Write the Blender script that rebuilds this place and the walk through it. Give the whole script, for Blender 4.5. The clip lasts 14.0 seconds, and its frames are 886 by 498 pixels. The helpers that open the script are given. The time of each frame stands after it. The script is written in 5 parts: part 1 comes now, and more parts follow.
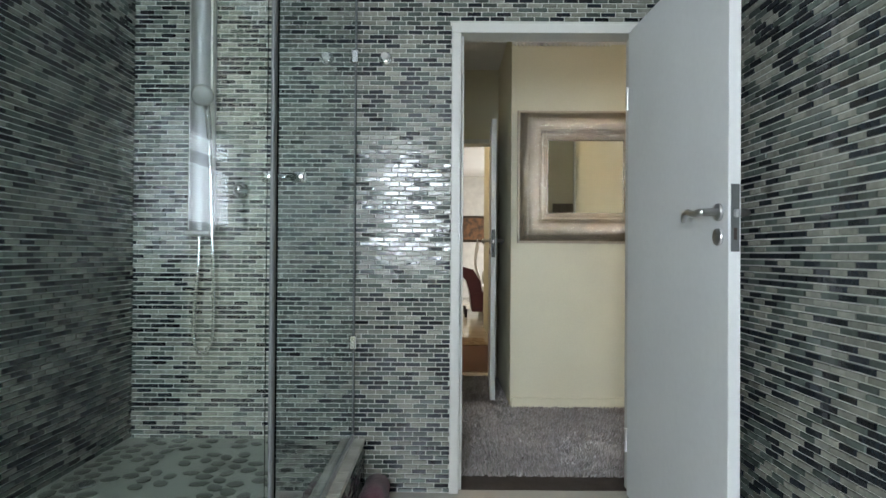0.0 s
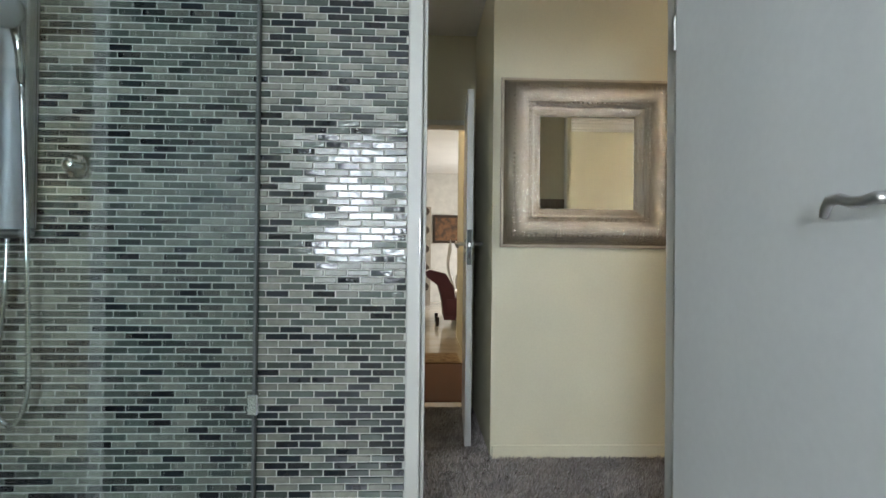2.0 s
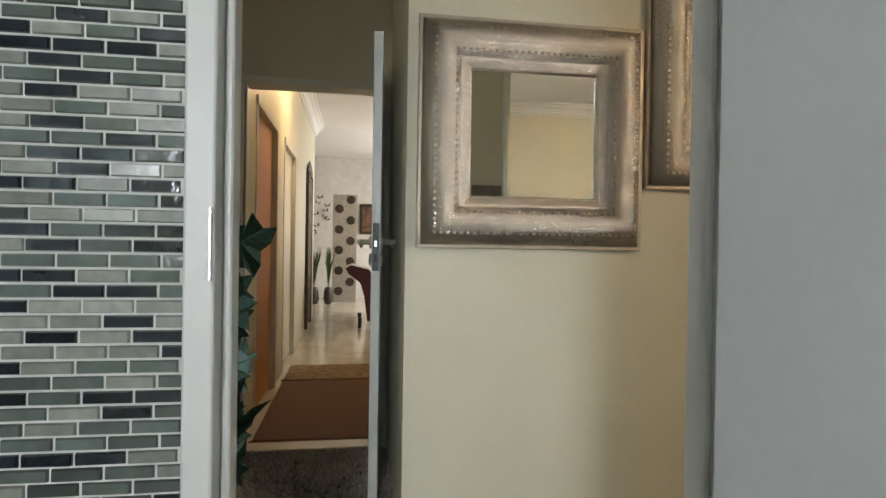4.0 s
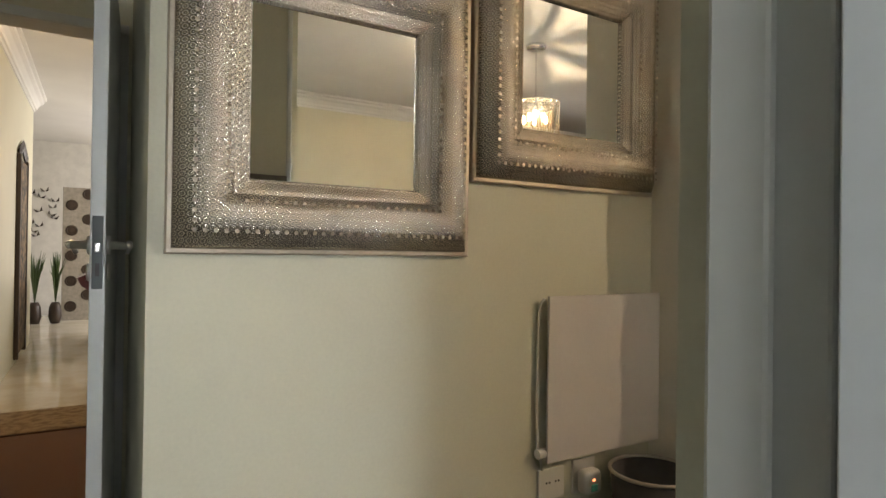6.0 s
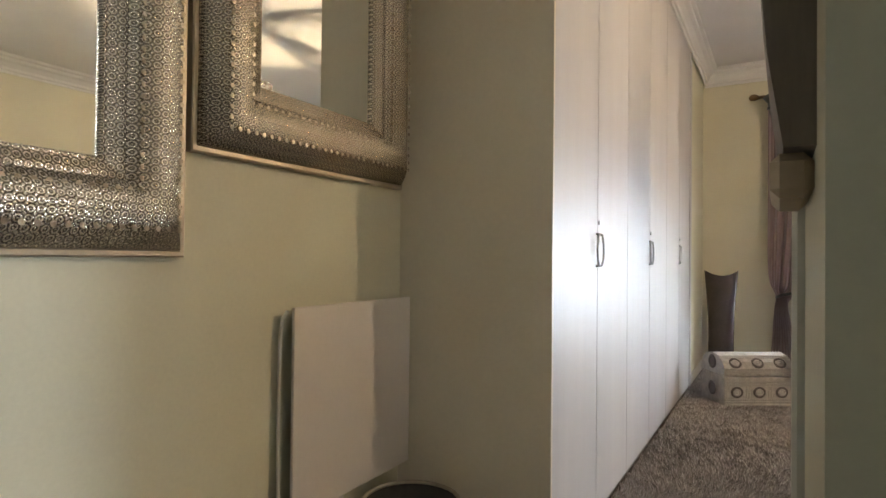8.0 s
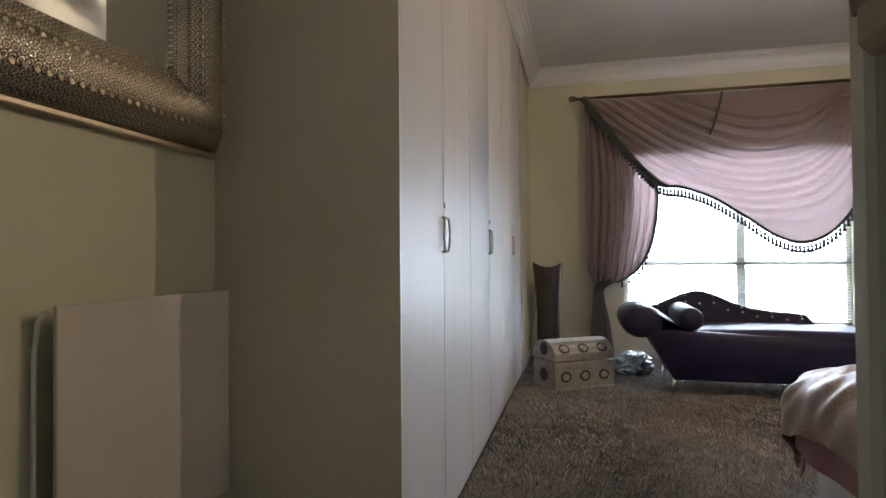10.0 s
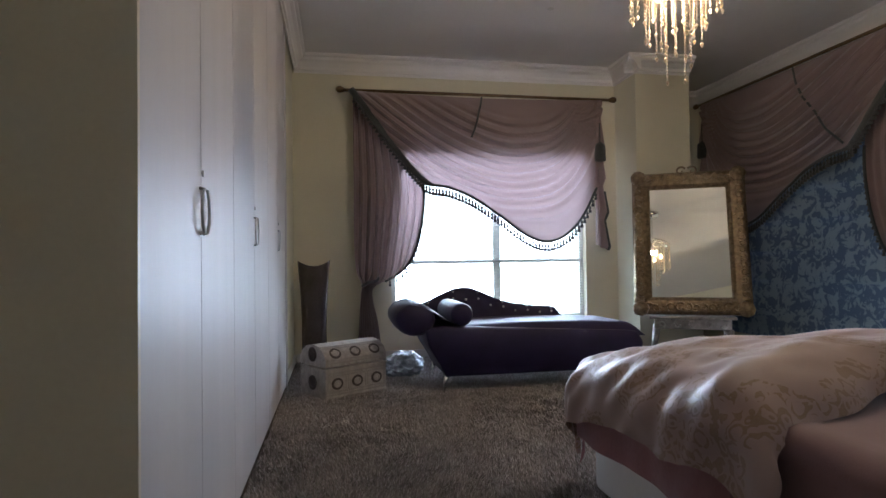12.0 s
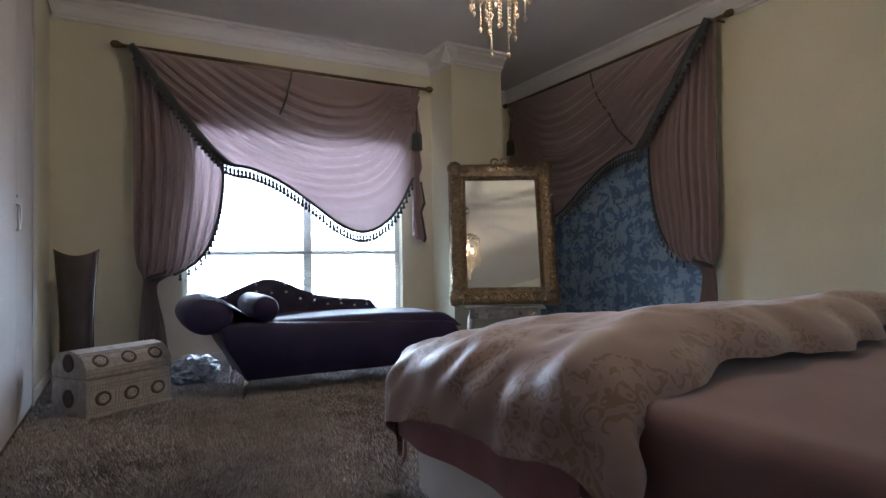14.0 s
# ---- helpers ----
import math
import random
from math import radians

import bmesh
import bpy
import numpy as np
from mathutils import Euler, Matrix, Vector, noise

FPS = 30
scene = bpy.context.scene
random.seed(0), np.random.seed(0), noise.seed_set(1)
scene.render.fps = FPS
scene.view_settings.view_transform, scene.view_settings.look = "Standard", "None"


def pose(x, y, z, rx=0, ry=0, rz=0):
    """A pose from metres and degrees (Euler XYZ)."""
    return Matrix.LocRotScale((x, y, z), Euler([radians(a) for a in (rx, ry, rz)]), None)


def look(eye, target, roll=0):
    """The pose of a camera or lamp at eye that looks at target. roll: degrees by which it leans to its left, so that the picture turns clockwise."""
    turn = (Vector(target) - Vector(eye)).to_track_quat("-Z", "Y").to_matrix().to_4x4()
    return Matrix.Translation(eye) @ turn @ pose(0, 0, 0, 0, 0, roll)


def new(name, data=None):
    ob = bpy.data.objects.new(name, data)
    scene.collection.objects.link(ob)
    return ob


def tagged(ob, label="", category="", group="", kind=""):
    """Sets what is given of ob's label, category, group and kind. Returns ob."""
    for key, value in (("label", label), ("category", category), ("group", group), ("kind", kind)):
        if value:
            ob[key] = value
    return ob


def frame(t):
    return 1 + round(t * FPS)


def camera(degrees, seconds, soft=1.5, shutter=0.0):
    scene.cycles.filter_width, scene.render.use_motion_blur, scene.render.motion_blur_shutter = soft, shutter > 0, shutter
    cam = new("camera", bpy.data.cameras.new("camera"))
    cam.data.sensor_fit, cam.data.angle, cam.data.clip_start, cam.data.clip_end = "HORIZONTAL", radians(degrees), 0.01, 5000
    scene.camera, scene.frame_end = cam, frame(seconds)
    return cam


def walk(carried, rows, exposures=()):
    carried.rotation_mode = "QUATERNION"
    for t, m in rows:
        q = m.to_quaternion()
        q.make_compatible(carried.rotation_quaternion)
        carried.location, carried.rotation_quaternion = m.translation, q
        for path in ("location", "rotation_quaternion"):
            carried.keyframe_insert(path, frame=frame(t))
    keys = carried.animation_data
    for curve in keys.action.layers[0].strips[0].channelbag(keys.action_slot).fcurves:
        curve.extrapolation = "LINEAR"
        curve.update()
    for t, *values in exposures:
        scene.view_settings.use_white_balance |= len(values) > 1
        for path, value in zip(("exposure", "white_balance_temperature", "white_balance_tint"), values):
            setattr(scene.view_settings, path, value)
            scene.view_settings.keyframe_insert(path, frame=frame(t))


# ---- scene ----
cam = camera(74.6, 14.0)
PATH = [
    (0, (0.053, -0.038, 1.063), (0.044, 1.962, 1.079), 0.4),
    (0.5, (0.059, 0.147, 1.063), (0.059, 2.147, 1.083), 0.4),
    (1, (0.053, 0.393, 1.079), (0.071, 2.393, 1.1), 0.5),
    (1.5, (0.066, 0.606, 1.074), (0.114, 2.605, 1.095), 0.5),
    (2, (0.111, 0.861, 1.1), (0.193, 2.859, 1.117), 0.6),
    (2.5, (0.165, 1.079, 1.126), (0.263, 3.077, 1.128), 0.5),
    (2.7, (0.186, 1.174, 1.129), (0.284, 3.171, 1.128), 0.5),
    (4.8, (0.347, 1.995, 1.162), (0.905, 3.915, 1.153), 1.0),
    (5, (0.352, 2.065, 1.157), (0.982, 3.963, 1.161), 0.9),
    (5.5, (0.365, 2.198, 1.155), (1.207, 4.012, 1.163), 0.9),
    (6, (0.4, 2.307, 1.153), (1.418, 4.029, 1.165), 0.8),
    (6.5, (0.458, 2.407, 1.148), (1.635, 4.023, 1.182), 0.5),
    (7, (0.505, 2.492, 1.15), (1.852, 3.957, 1.188), 0.4),
    (7.5, (0.545, 2.602, 1.15), (2.088, 3.857, 1.188), 0.5),
    (8, (0.588, 2.738, 1.148), (2.324, 3.742, 1.175), 0.6),
    (8.2, (0.604, 2.768, 1.143), (2.37, 3.69, 1.168), 0.4),
    (10.3, (0.877, 2.91, 1.077), (2.843, 3.272, 1.116), -0.6),
    (10.5, (0.906, 2.935, 1.068), (2.886, 3.214, 1.112), -0.7),
    (11, (1.01, 2.995, 1.056), (3.009, 3.036, 1.099), -0.7),
    (11.5, (1.11, 3.028, 1.04), (3.101, 2.842, 1.086), -0.8),
    (12, (1.236, 3.019, 1.02), (3.202, 2.658, 1.062), -0.8),
    (12.5, (1.379, 3.002, 1.004), (3.312, 2.488, 1.048), -0.8),
    (13, (1.486, 2.966, 0.976), (3.375, 2.313, 1.019), -0.8),
    (13.5, (1.571, 2.935, 0.94), (3.399, 2.126, 0.981), -0.8),
    (14, (1.609, 2.905, 0.916), (3.363, 1.945, 0.955), -0.8),
]
walk(cam, [(t, look(eye, target, roll)) for t, eye, target, roll in PATH],
     [(0, 1.0, 6300, 10), (2.7, 1.0, 6400, 10), (4.8, 0.98, 6750, 13), (8.0, 1.0, 6750, 13), (9.5, 0.35, 6600, 12), (10.5, 0.0, 6200, 15), (12, -0.12, 5930, 16), (14, -0.2, 5780, 16)])

# ---- light ----
world = bpy.data.worlds.new("world")
scene.world = world
world.use_nodes = True
wt = world.node_tree
sky = wt.nodes.new("ShaderNodeTexSky")
sky.sky_type, sky.sun_disc = "NISHITA", False
sky.sun_elevation, sky.sun_rotation = radians(40), radians(120)
wt.nodes["Background"].inputs[1].default_value = 0.12
wt.links.new(sky.outputs[0], wt.nodes["Background"].inputs[0])


def lamp(name, m, watts, colour, sx, sy=None, kind="AREA"):
    li = bpy.data.lights.new(name, kind)
    li.energy, li.color = watts, colour
    if kind == "AREA":
        li.shape, li.size, li.size_y = "RECTANGLE", sx, sy or sx
    else:
        li.shadow_soft_size = sx
    ob = new(name, li)
    ob.matrix_world = m
    return ob


SUN = bpy.data.lights.new("sun", "SUN")
SUN.energy, SUN.angle, SUN.color = 2.0, radians(0.5), (1, 0.95, 0.87)
new("sun", SUN).matrix_world = look((20, 12, 20), (0, 0, 0))
lamp("bedroom_window_light", look((7.52, 1.35, 1.35), (3.9, 1.2, 0.0)), 180, (0.72, 0.85, 1.0), 2.0, 1.7).data.spread = radians(96)
lamp("bathroom_window_light", look((-0.55, -2.18, 1.65), (1.2, 2.0, 1.6)), 49, (0.84, 0.92, 1.0), 0.75, 1.3)
lamp("blind_window_light", look((6.3, -1.8, 1.5), (6.3, 3, 1.3)), 8, (0.75, 0.88, 1.0), 2.2, 1.8)
lamp("chandelier_light", pose(4.0, 1.25, 2.5), 84, (1.0, 0.78, 0.5), 0.02, kind="POINT")
lamp("hall_light", pose(0.1, 7.0, 2.6), 12, (1.0, 0.72, 0.42), 0.12, kind="POINT")
lamp("lounge_window_light", look((2.6, 12.0, 1.6), (-1.0, 11.0, 0.6)), 55, (1.0, 0.96, 0.9), 2.0, 2.0)

# ---- materials ----


def nd(t, kind, **kw):
    n = t.nodes.new(kind)
    for k, v in kw.items():
        if k in n.inputs:
            n.inputs[k].default_value = v
    return n


def mat(name, base, rough=0.6, metal=0.0, var=0.12, scale=8.0, bump=0.15, bscale=60.0, bdist=0.003, island=0.0, obj=0.0, sheen=0.0, spec=0.5, coat=0.0, trans=0.0, stretch=(1, 1, 1), second=None):
    """A surface with two scales of colour variation and a fine relief."""
    m = bpy.data.materials.new(name)
    m.use_nodes = True
    t = m.node_tree
    b = t.nodes["Principled BSDF"]
    L = t.links.new
    tc = t.nodes.new("ShaderNodeTexCoord")
    mp = t.nodes.new("ShaderNodeMapping")
    mp.inputs["Scale"].default_value = stretch
    L(tc.outputs["Object"], mp.inputs[0])
    n1 = nd(t, "ShaderNodeTexNoise", Scale=scale, Detail=5.0)
    n2 = nd(t, "ShaderNodeTexNoise", Scale=bscale, Detail=4.0)
    L(mp.outputs[0], n1.inputs["Vector"]), L(mp.outputs[0], n2.inputs["Vector"])
    mx = t.nodes.new("ShaderNodeMath")
    mx.operation = "MULTIPLY_ADD"
    L(n2.outputs[0], mx.inputs[0])
    mx.inputs[1].default_value = 0.5
    L(n1.outputs[0], mx.inputs[2])
    ramp = t.nodes.new("ShaderNodeMapRange")
    ramp.inputs[1].default_value, ramp.inputs[2].default_value = 0.45, 1.05
    ramp.inputs[3].default_value, ramp.inputs[4].default_value = 1 - var, 1 + var
    L(mx.outputs[0], ramp.inputs[0])
    value = ramp.outputs[0]
    for amount, node, sock in ((island, "ShaderNodeNewGeometry", "Random Per Island"), (obj, "ShaderNodeObjectInfo", "Random")):
        if amount:
            g = t.nodes.new(node)
            r = t.nodes.new("ShaderNodeMapRange")
            r.inputs[3].default_value, r.inputs[4].default_value = 1 - amount, 1 + amount
            L(g.outputs[sock], r.inputs[0])
            q = t.nodes.new("ShaderNodeMath")
            q.operation = "MULTIPLY"
            L(value, q.inputs[0]), L(r.outputs[0], q.inputs[1])
            value = q.outputs[0]
    mul = t.nodes.new("ShaderNodeVectorMath")
    mul.operation = "SCALE"
    if second:
        cm = t.nodes.new("ShaderNodeMix")
        cm.data_type = "RGBA"
        cm.inputs[6].default_value, cm.inputs[7].default_value = (*base, 1), (*second, 1)
        st = t.nodes.new("ShaderNodeMapRange")
        st.inputs[1].default_value, st.inputs[2].default_value = 0.42, 0.62
        L(n1.outputs[0], st.inputs[0]), L(st.outputs[0], cm.inputs[0])
        L(cm.outputs[2], mul.inputs[0])
    else:
        mul.inputs[0].default_value = base
    L(value, mul.inputs["Scale"])
    L(mul.outputs[0], b.inputs["Base Color"])
    b.inputs["Roughness"].default_value, b.inputs["Metallic"].default_value = rough, metal
    b.inputs["Specular IOR Level"].default_value = spec
    b.inputs["Sheen Weight"].default_value, b.inputs["Coat Weight"].default_value = sheen, coat
    if trans:
        b.inputs["Transmission Weight"].default_value = trans
    if bump:
        bp = nd(t, "ShaderNodeBump", Strength=bump, Distance=bdist)
        L(n2.outputs[0], bp.inputs["Height"]), L(bp.outputs[0], b.inputs["Normal"])
    return m


def glow(name, colour, strength):
    m = bpy.data.materials.new(name)
    m.use_nodes = True
    t = m.node_tree
    e = t.nodes.new("ShaderNodeEmission")
    e.inputs[0].default_value, e.inputs[1].default_value = (*colour, 1), strength
    t.links.new(e.outputs[0], t.nodes["Material Output"].inputs[0])
    return m


def clear(name, tint, rough=0.0, ior=1.45):
    m = bpy.data.materials.new(name)
    m.use_nodes = True
    b = m.node_tree.nodes["Principled BSDF"]
    b.inputs["Base Color"].default_value = (*tint, 1)
    b.inputs["Transmission Weight"].default_value, b.inputs["Roughness"].default_value, b.inputs["IOR"].default_value = 1.0, rough, ior
    return m


CREAM = mat("cream_wall_paint", (0.62, 0.59, 0.455), 0.55, var=0.07, scale=1.6, bump=0.12, bscale=90)
CEIL = mat("ceiling_paint", (0.72, 0.71, 0.70), 0.7, var=0.05, scale=2, bump=0.08)
WHITE = mat("white_gloss_paint", (0.60, 0.60, 0.565), 0.4, var=0.04, scale=3, bump=0.05, bscale=30)
DOORW = mat("door_white_paint", (0.70, 0.72, 0.72), 0.38, var=0.05, scale=2.5, bump=0.06, bscale=40)
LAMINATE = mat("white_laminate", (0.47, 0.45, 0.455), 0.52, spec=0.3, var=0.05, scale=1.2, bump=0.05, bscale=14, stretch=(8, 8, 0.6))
PANEL = mat("beige_laminate_panel", (0.60, 0.54, 0.43), 0.5, var=0.06, scale=2, bump=0.08)
GROUT = mat("pale_grout", (0.56, 0.57, 0.52), 0.8, var=0.1, scale=20)
STEEL = mat("brushed_steel", (0.62, 0.62, 0.62), 0.28, 1.0, var=0.06, scale=20, bump=0.05, bscale=120)
CHROME = mat("chrome", (0.82, 0.83, 0.84), 0.08, 1.0, var=0.03, bump=0.0)
MIRROR = mat("mirror_glass", (0.86, 0.88, 0.86), 0.015, 1.0, var=0.0, bump=0.0)
GLASS = clear("clear_glass", (0.86, 0.96, 0.92))
SHOWERGLASS = clear("green_tinted_glass", (0.66, 0.74, 0.74))
DOORGLASS = clear("pale_shower_glass", (0.79, 0.845, 0.835))
MARBLE = mat("cream_marble", (0.62, 0.56, 0.46), 0.1, var=0.12, scale=3, bump=0.0, second=(0.5, 0.44, 0.34))
BATHFLOOR = mat("bath_floor_tile", (0.5, 0.47, 0.42), 0.3, var=0.1, scale=5)
CARPETBASE = mat("carpet_backing", (0.075, 0.058, 0.047), 0.95, var=0.25, scale=14, bump=0.9, bscale=160, bdist=0.01)
PILE = mat("taupe_shag_pile", (0.275, 0.24, 0.222), 0.34, var=0.35, scale=6, bump=0.2, bscale=140, island=0.45, sheen=0.8, spec=1.0)
DARK = mat("dark_wood", (0.035, 0.022, 0.015), 0.4, var=0.3, scale=6, bump=0.2, bscale=30, stretch=(6, 6, 1))
DIM = glow("shaded_daylight", (0.86, 0.93, 1.0), 5.0)
PROFILE = mat("dull_aluminium", (0.14, 0.15, 0.15), 0.6, 0.5, var=0.08, bump=0.05)
DAY = glow("overcast_daylight", (0.86, 0.93, 1.0), 5.0)

# ---- helpers of this scene ----
ONE = Matrix()


def mesh(name, bm, material, smooth=False):
    me = bpy.data.meshes.new(name)
    bmesh.ops.recalc_face_normals(bm, faces=bm.faces)
    bm.to_mesh(me)
    bm.free()
    if material:
        for mm in material if isinstance(material, (list, tuple)) else (material,):
            me.materials.append(mm)
    if smooth:
        for p in me.polygons:
            p.use_smooth = True
    return me


def part(name, bm, material, parent, label="", smooth=False):
    ob = new(name, mesh(name, bm, material, smooth))
    ob.parent = parent
    return tagged(ob, label) if label else ob


def single(name, bm, material, label, category, group="", kind="", smooth=False):
    return tagged(new(name, mesh(name, bm, material, smooth)), label, category, group, kind)


def thing(name, x, y, z, label, category, group="", rz=0.0, kind=""):
    e = new(name)
    e.matrix_world = pose(x, y, z, 0, 0, rz)
    return tagged(e, label, category, group, kind)


def box(bm, x0, y0, z0, x1, y1, z1, bevel=0.0, seg=1, m=None):
    r = bmesh.ops.create_cube(bm, size=1.0)
    vs = r["verts"]
    for v in vs:
        v.co = Vector((x0 + (v.co.x + 0.5) * (x1 - x0), y0 + (v.co.y + 0.5) * (y1 - y0), z0 + (v.co.z + 0.5) * (z1 - z0)))
    es = list({e for v in vs for e in v.link_edges})
    if bevel:
        res = bmesh.ops.bevel(bm, geom=es, offset=bevel, segments=seg, profile=0.5, affect="EDGES")
        vs = list({v for f in res["faces"] for v in f.verts} | {v for v in vs if v.is_valid})
    if m is not None:
        bmesh.ops.transform(bm, matrix=m, verts=[v for v in vs if v.is_valid])
    return bm


def B(x0, y0, z0, x1, y1, z1, bevel=0.0, seg=1):
    return box(bmesh.new(), x0, y0, z0, x1, y1, z1, bevel, seg)


def lathe(bm, profile, n=20, m=ONE):
    """Turns (radius, height) pairs round z."""
    rings = []
    for r, z in profile:
        rings.append([bm.verts.new(m @ Vector((max(r, 1e-4) * math.cos(2 * math.pi * i / n), max(r, 1e-4) * math.sin(2 * math.pi * i / n), z))) for i in range(n)])
    for a, b in zip(rings, rings[1:]):
        for i in range(n):
            bm.faces.new((a[i], a[(i + 1) % n], b[(i + 1) % n], b[i]))
    bm.faces.new(rings[0][::-1]), bm.faces.new(rings[-1])
    return bm


def tube(bm, pts, r, n=8):
    """A round bar along points; r is a radius or one for each point."""
    pts = [Vector(p) for p in pts]
    rr = r if isinstance(r, (list, tuple)) else [r] * len(pts)
    rings = []
    up = Vector((0.13, 0.31, 0.94)).normalized()
    for i, p in enumerate(pts):
        d = (pts[min(i + 1, len(pts) - 1)] - pts[max(i - 1, 0)]).normalized()
        a = d.cross(up)
        if a.length < 0.05:
            a = d.cross(Vector((1, 0, 0)))
        a.normalize()
        b = d.cross(a)
        rings.append([bm.verts.new(p + rr[i] * (math.cos(2 * math.pi * k / n) * a + math.sin(2 * math.pi * k / n) * b)) for k in range(n)])
    for a, b in zip(rings, rings[1:]):
        for k in range(n):
            bm.faces.new((a[k], a[(k + 1) % n], b[(k + 1) % n], b[k]))
    bm.faces.new(rings[0][::-1]), bm.faces.new(rings[-1])
    return bm


def sheet(bm, f, nu, nv, close_u=False):
    """A grid surface f(u, v), u and v from 0 to 1."""
    g = [[bm.verts.new(f(i / nu, j / nv)) for j in range(nv + 1)] for i in range(nu + (0 if close_u else 1))]
    n = len(g)
    for i in range(nu):
        for j in range(nv):
            a, b = g[i % n], g[(i + 1) % n]
            bm.faces.new((a[j], b[j], b[j + 1], a[j + 1]))
    return bm


def extrude_profile(bm, prof, a, b, normal, up=Vector((0, 0, 1))):
    """Sweeps (out, height) pairs from a to b."""
    a, b, normal = Vector(a), Vector(b), Vector(normal)
    ra = [bm.verts.new(a + normal * o + up * h) for o, h in prof]
    rb = [bm.verts.new(b + normal * o + up * h) for o, h in prof]
    n = len(prof)
    for i in range(n):
        bm.faces.new((ra[i], ra[(i + 1) % n], rb[(i + 1) % n], rb[i]))
    bm.faces.new(ra[::-1]), bm.faces.new(rb)
    return bm


def wall(name, bm, material, label):
    return single(name, bm, material, label, "wall", kind="structure")


# ---- plan ----
# bathroom: x -1.35..1.05, y -2.2..2.56; lobby: x -0.42..1.29, y 2.66..5.0; bedroom: x 1.29..7.37, y -1.68..3.99
H, HL, HB = 3.16, 2.66, 2.7       # ceilings: bedroom, lobby and hall, bathroom
MW = 3.99                          # wall with the two mirrors
WF = 3.43                          # wardrobe fronts
EX = 7.37                          # window wall
SY = -1.68                         # wall with the blind
TY, LY = 2.56, 2.718               # two faces of the bathroom's door wall
BL, BR = -1.35, 1.05               # bathroom's side walls
DL, DR = 0.075, 0.935                # bathroom door frame, outer edges
DH = 2.09

# floors
single("floor_carpet", B(-0.42, 2.60, -0.1, 8.2, 5.0, 0.0), CARPETBASE, "backing of the taupe carpet in bedroom and lobby", "floor", kind="structure")
single("floor_bedroom", B(1.29, -1.9, -0.1, 8.2, LY - 0.06, 0.0), CARPETBASE, "backing of the taupe carpet in the bedroom", "floor", kind="structure")
single("floor_bathroom", B(BL - 0.2, -2.5, -0.1, 1.29, LY - 0.06, -0.004), BATHFLOOR, "pale tiled bathroom floor", "floor", kind="structure")
single("floor_hall", B(-3.0, 5.0, -0.1, 4.0, 15.0, -0.006), MARBLE, "polished cream marble floor of the hall", "floor", kind="structure")
# ceilings
single("ceiling_bedroom", B(1.29, -1.9, H, 8.3, 4.2, H + 0.1), CEIL, "white plaster bedroom ceiling", "ceiling", kind="structure")
single("ceiling_lobby", B(-0.6, LY, HL, 1.28, 5.1, HL + 0.52), CEIL, "white plaster lobby ceiling", "ceiling", kind="structure")
single("ceiling_bathroom", B(BL - 0.2, -2.5, HB, 1.05, LY - 0.01, HB + 0.45), CEIL, "white plaster bathroom ceiling", "ceiling", kind="structure")
single("ceiling_hall", B(-3.0, 5.1, 2.95, 4.0, 15.0, 3.1), CEIL, "white plaster hall ceiling", "ceiling", kind="structure")

# bathroom walls
dw = B(BL - 0.15, TY + 0.012, -0.1, DL - 0.003, LY, HB + 0.4)
box(dw, DR + 0.003, TY + 0.012, -0.1, 1.21, LY, HB + 0.4)
box(dw, DL - 0.003, TY + 0.012, DH + 0.002, DR + 0.003, LY, HB + 0.4)
wall("wall_bathroom_door", dw, CREAM, "cream plaster wall round the bathroom door")
wall("wall_bathroom_right", B(BR + 0.006, -2.5, -0.1, 1.29, TY + 0.012, H), CREAM, "cream plaster wall between bathroom and bedroom")
wall("wall_bathroom_left", B(BL - 0.15, -0.46, -0.1, BL - 0.006, TY + 0.012, HB), GROUT, "tiled outer wall of the shower")
lw = B(BL - 0.15, -2.5, -0.1, BL - 0.006, -1.42, HB)
box(lw, BL - 0.15, -1.42, -0.1, BL - 0.006, -0.46, 1.2), box(lw, BL - 0.15, -1.42, 1.82, BL - 0.006, -0.46, HB)
wall("wall_bathroom_left_window", lw, CREAM, "bathroom wall with a small side window")
bw = B(BL - 0.15, -2.35, -0.1, -1.0, -2.2, HB)
box(bw, -0.1, -2.35, -0.1, 1.05, -2.2, HB), box(bw, -1.0, -2.35, -0.1, -0.1, -2.2, 1.0), box(bw, -1.0, -2.35, 2.3, -0.1, -2.2, HB)
wall("wall_bathroom_back", bw, CREAM, "bathroom wall with a window")
# lobby and hall
wall("wall_lobby_left", B(-0.55, LY, -0.1, -0.40, 5.0, HL), CREAM, "cream painted lobby wall")
mw = B(0.505, MW, -0.1, 2.27, MW + 0.1, H)
box(mw, 0.505, MW + 0.1, -0.1, 0.6, 5.0, H), box(mw, 2.27, MW, -0.1, 6.3, MW + 0.1, H)
wall("wall_mirrors", mw, CREAM, "cream painted wall behind the mirrors")
ow = B(-0.55, 5.0, 2.04, 0.6, 5.12, 3.1)
box(ow, -0.55, 5.0, -0.1, -0.325, 5.12, 2.04), box(ow, 0.48, 5.0, -0.1, 0.6, 5.12, 2.04)
wall("wall_hall_door", ow, CREAM, "cream painted wall over the hall door")
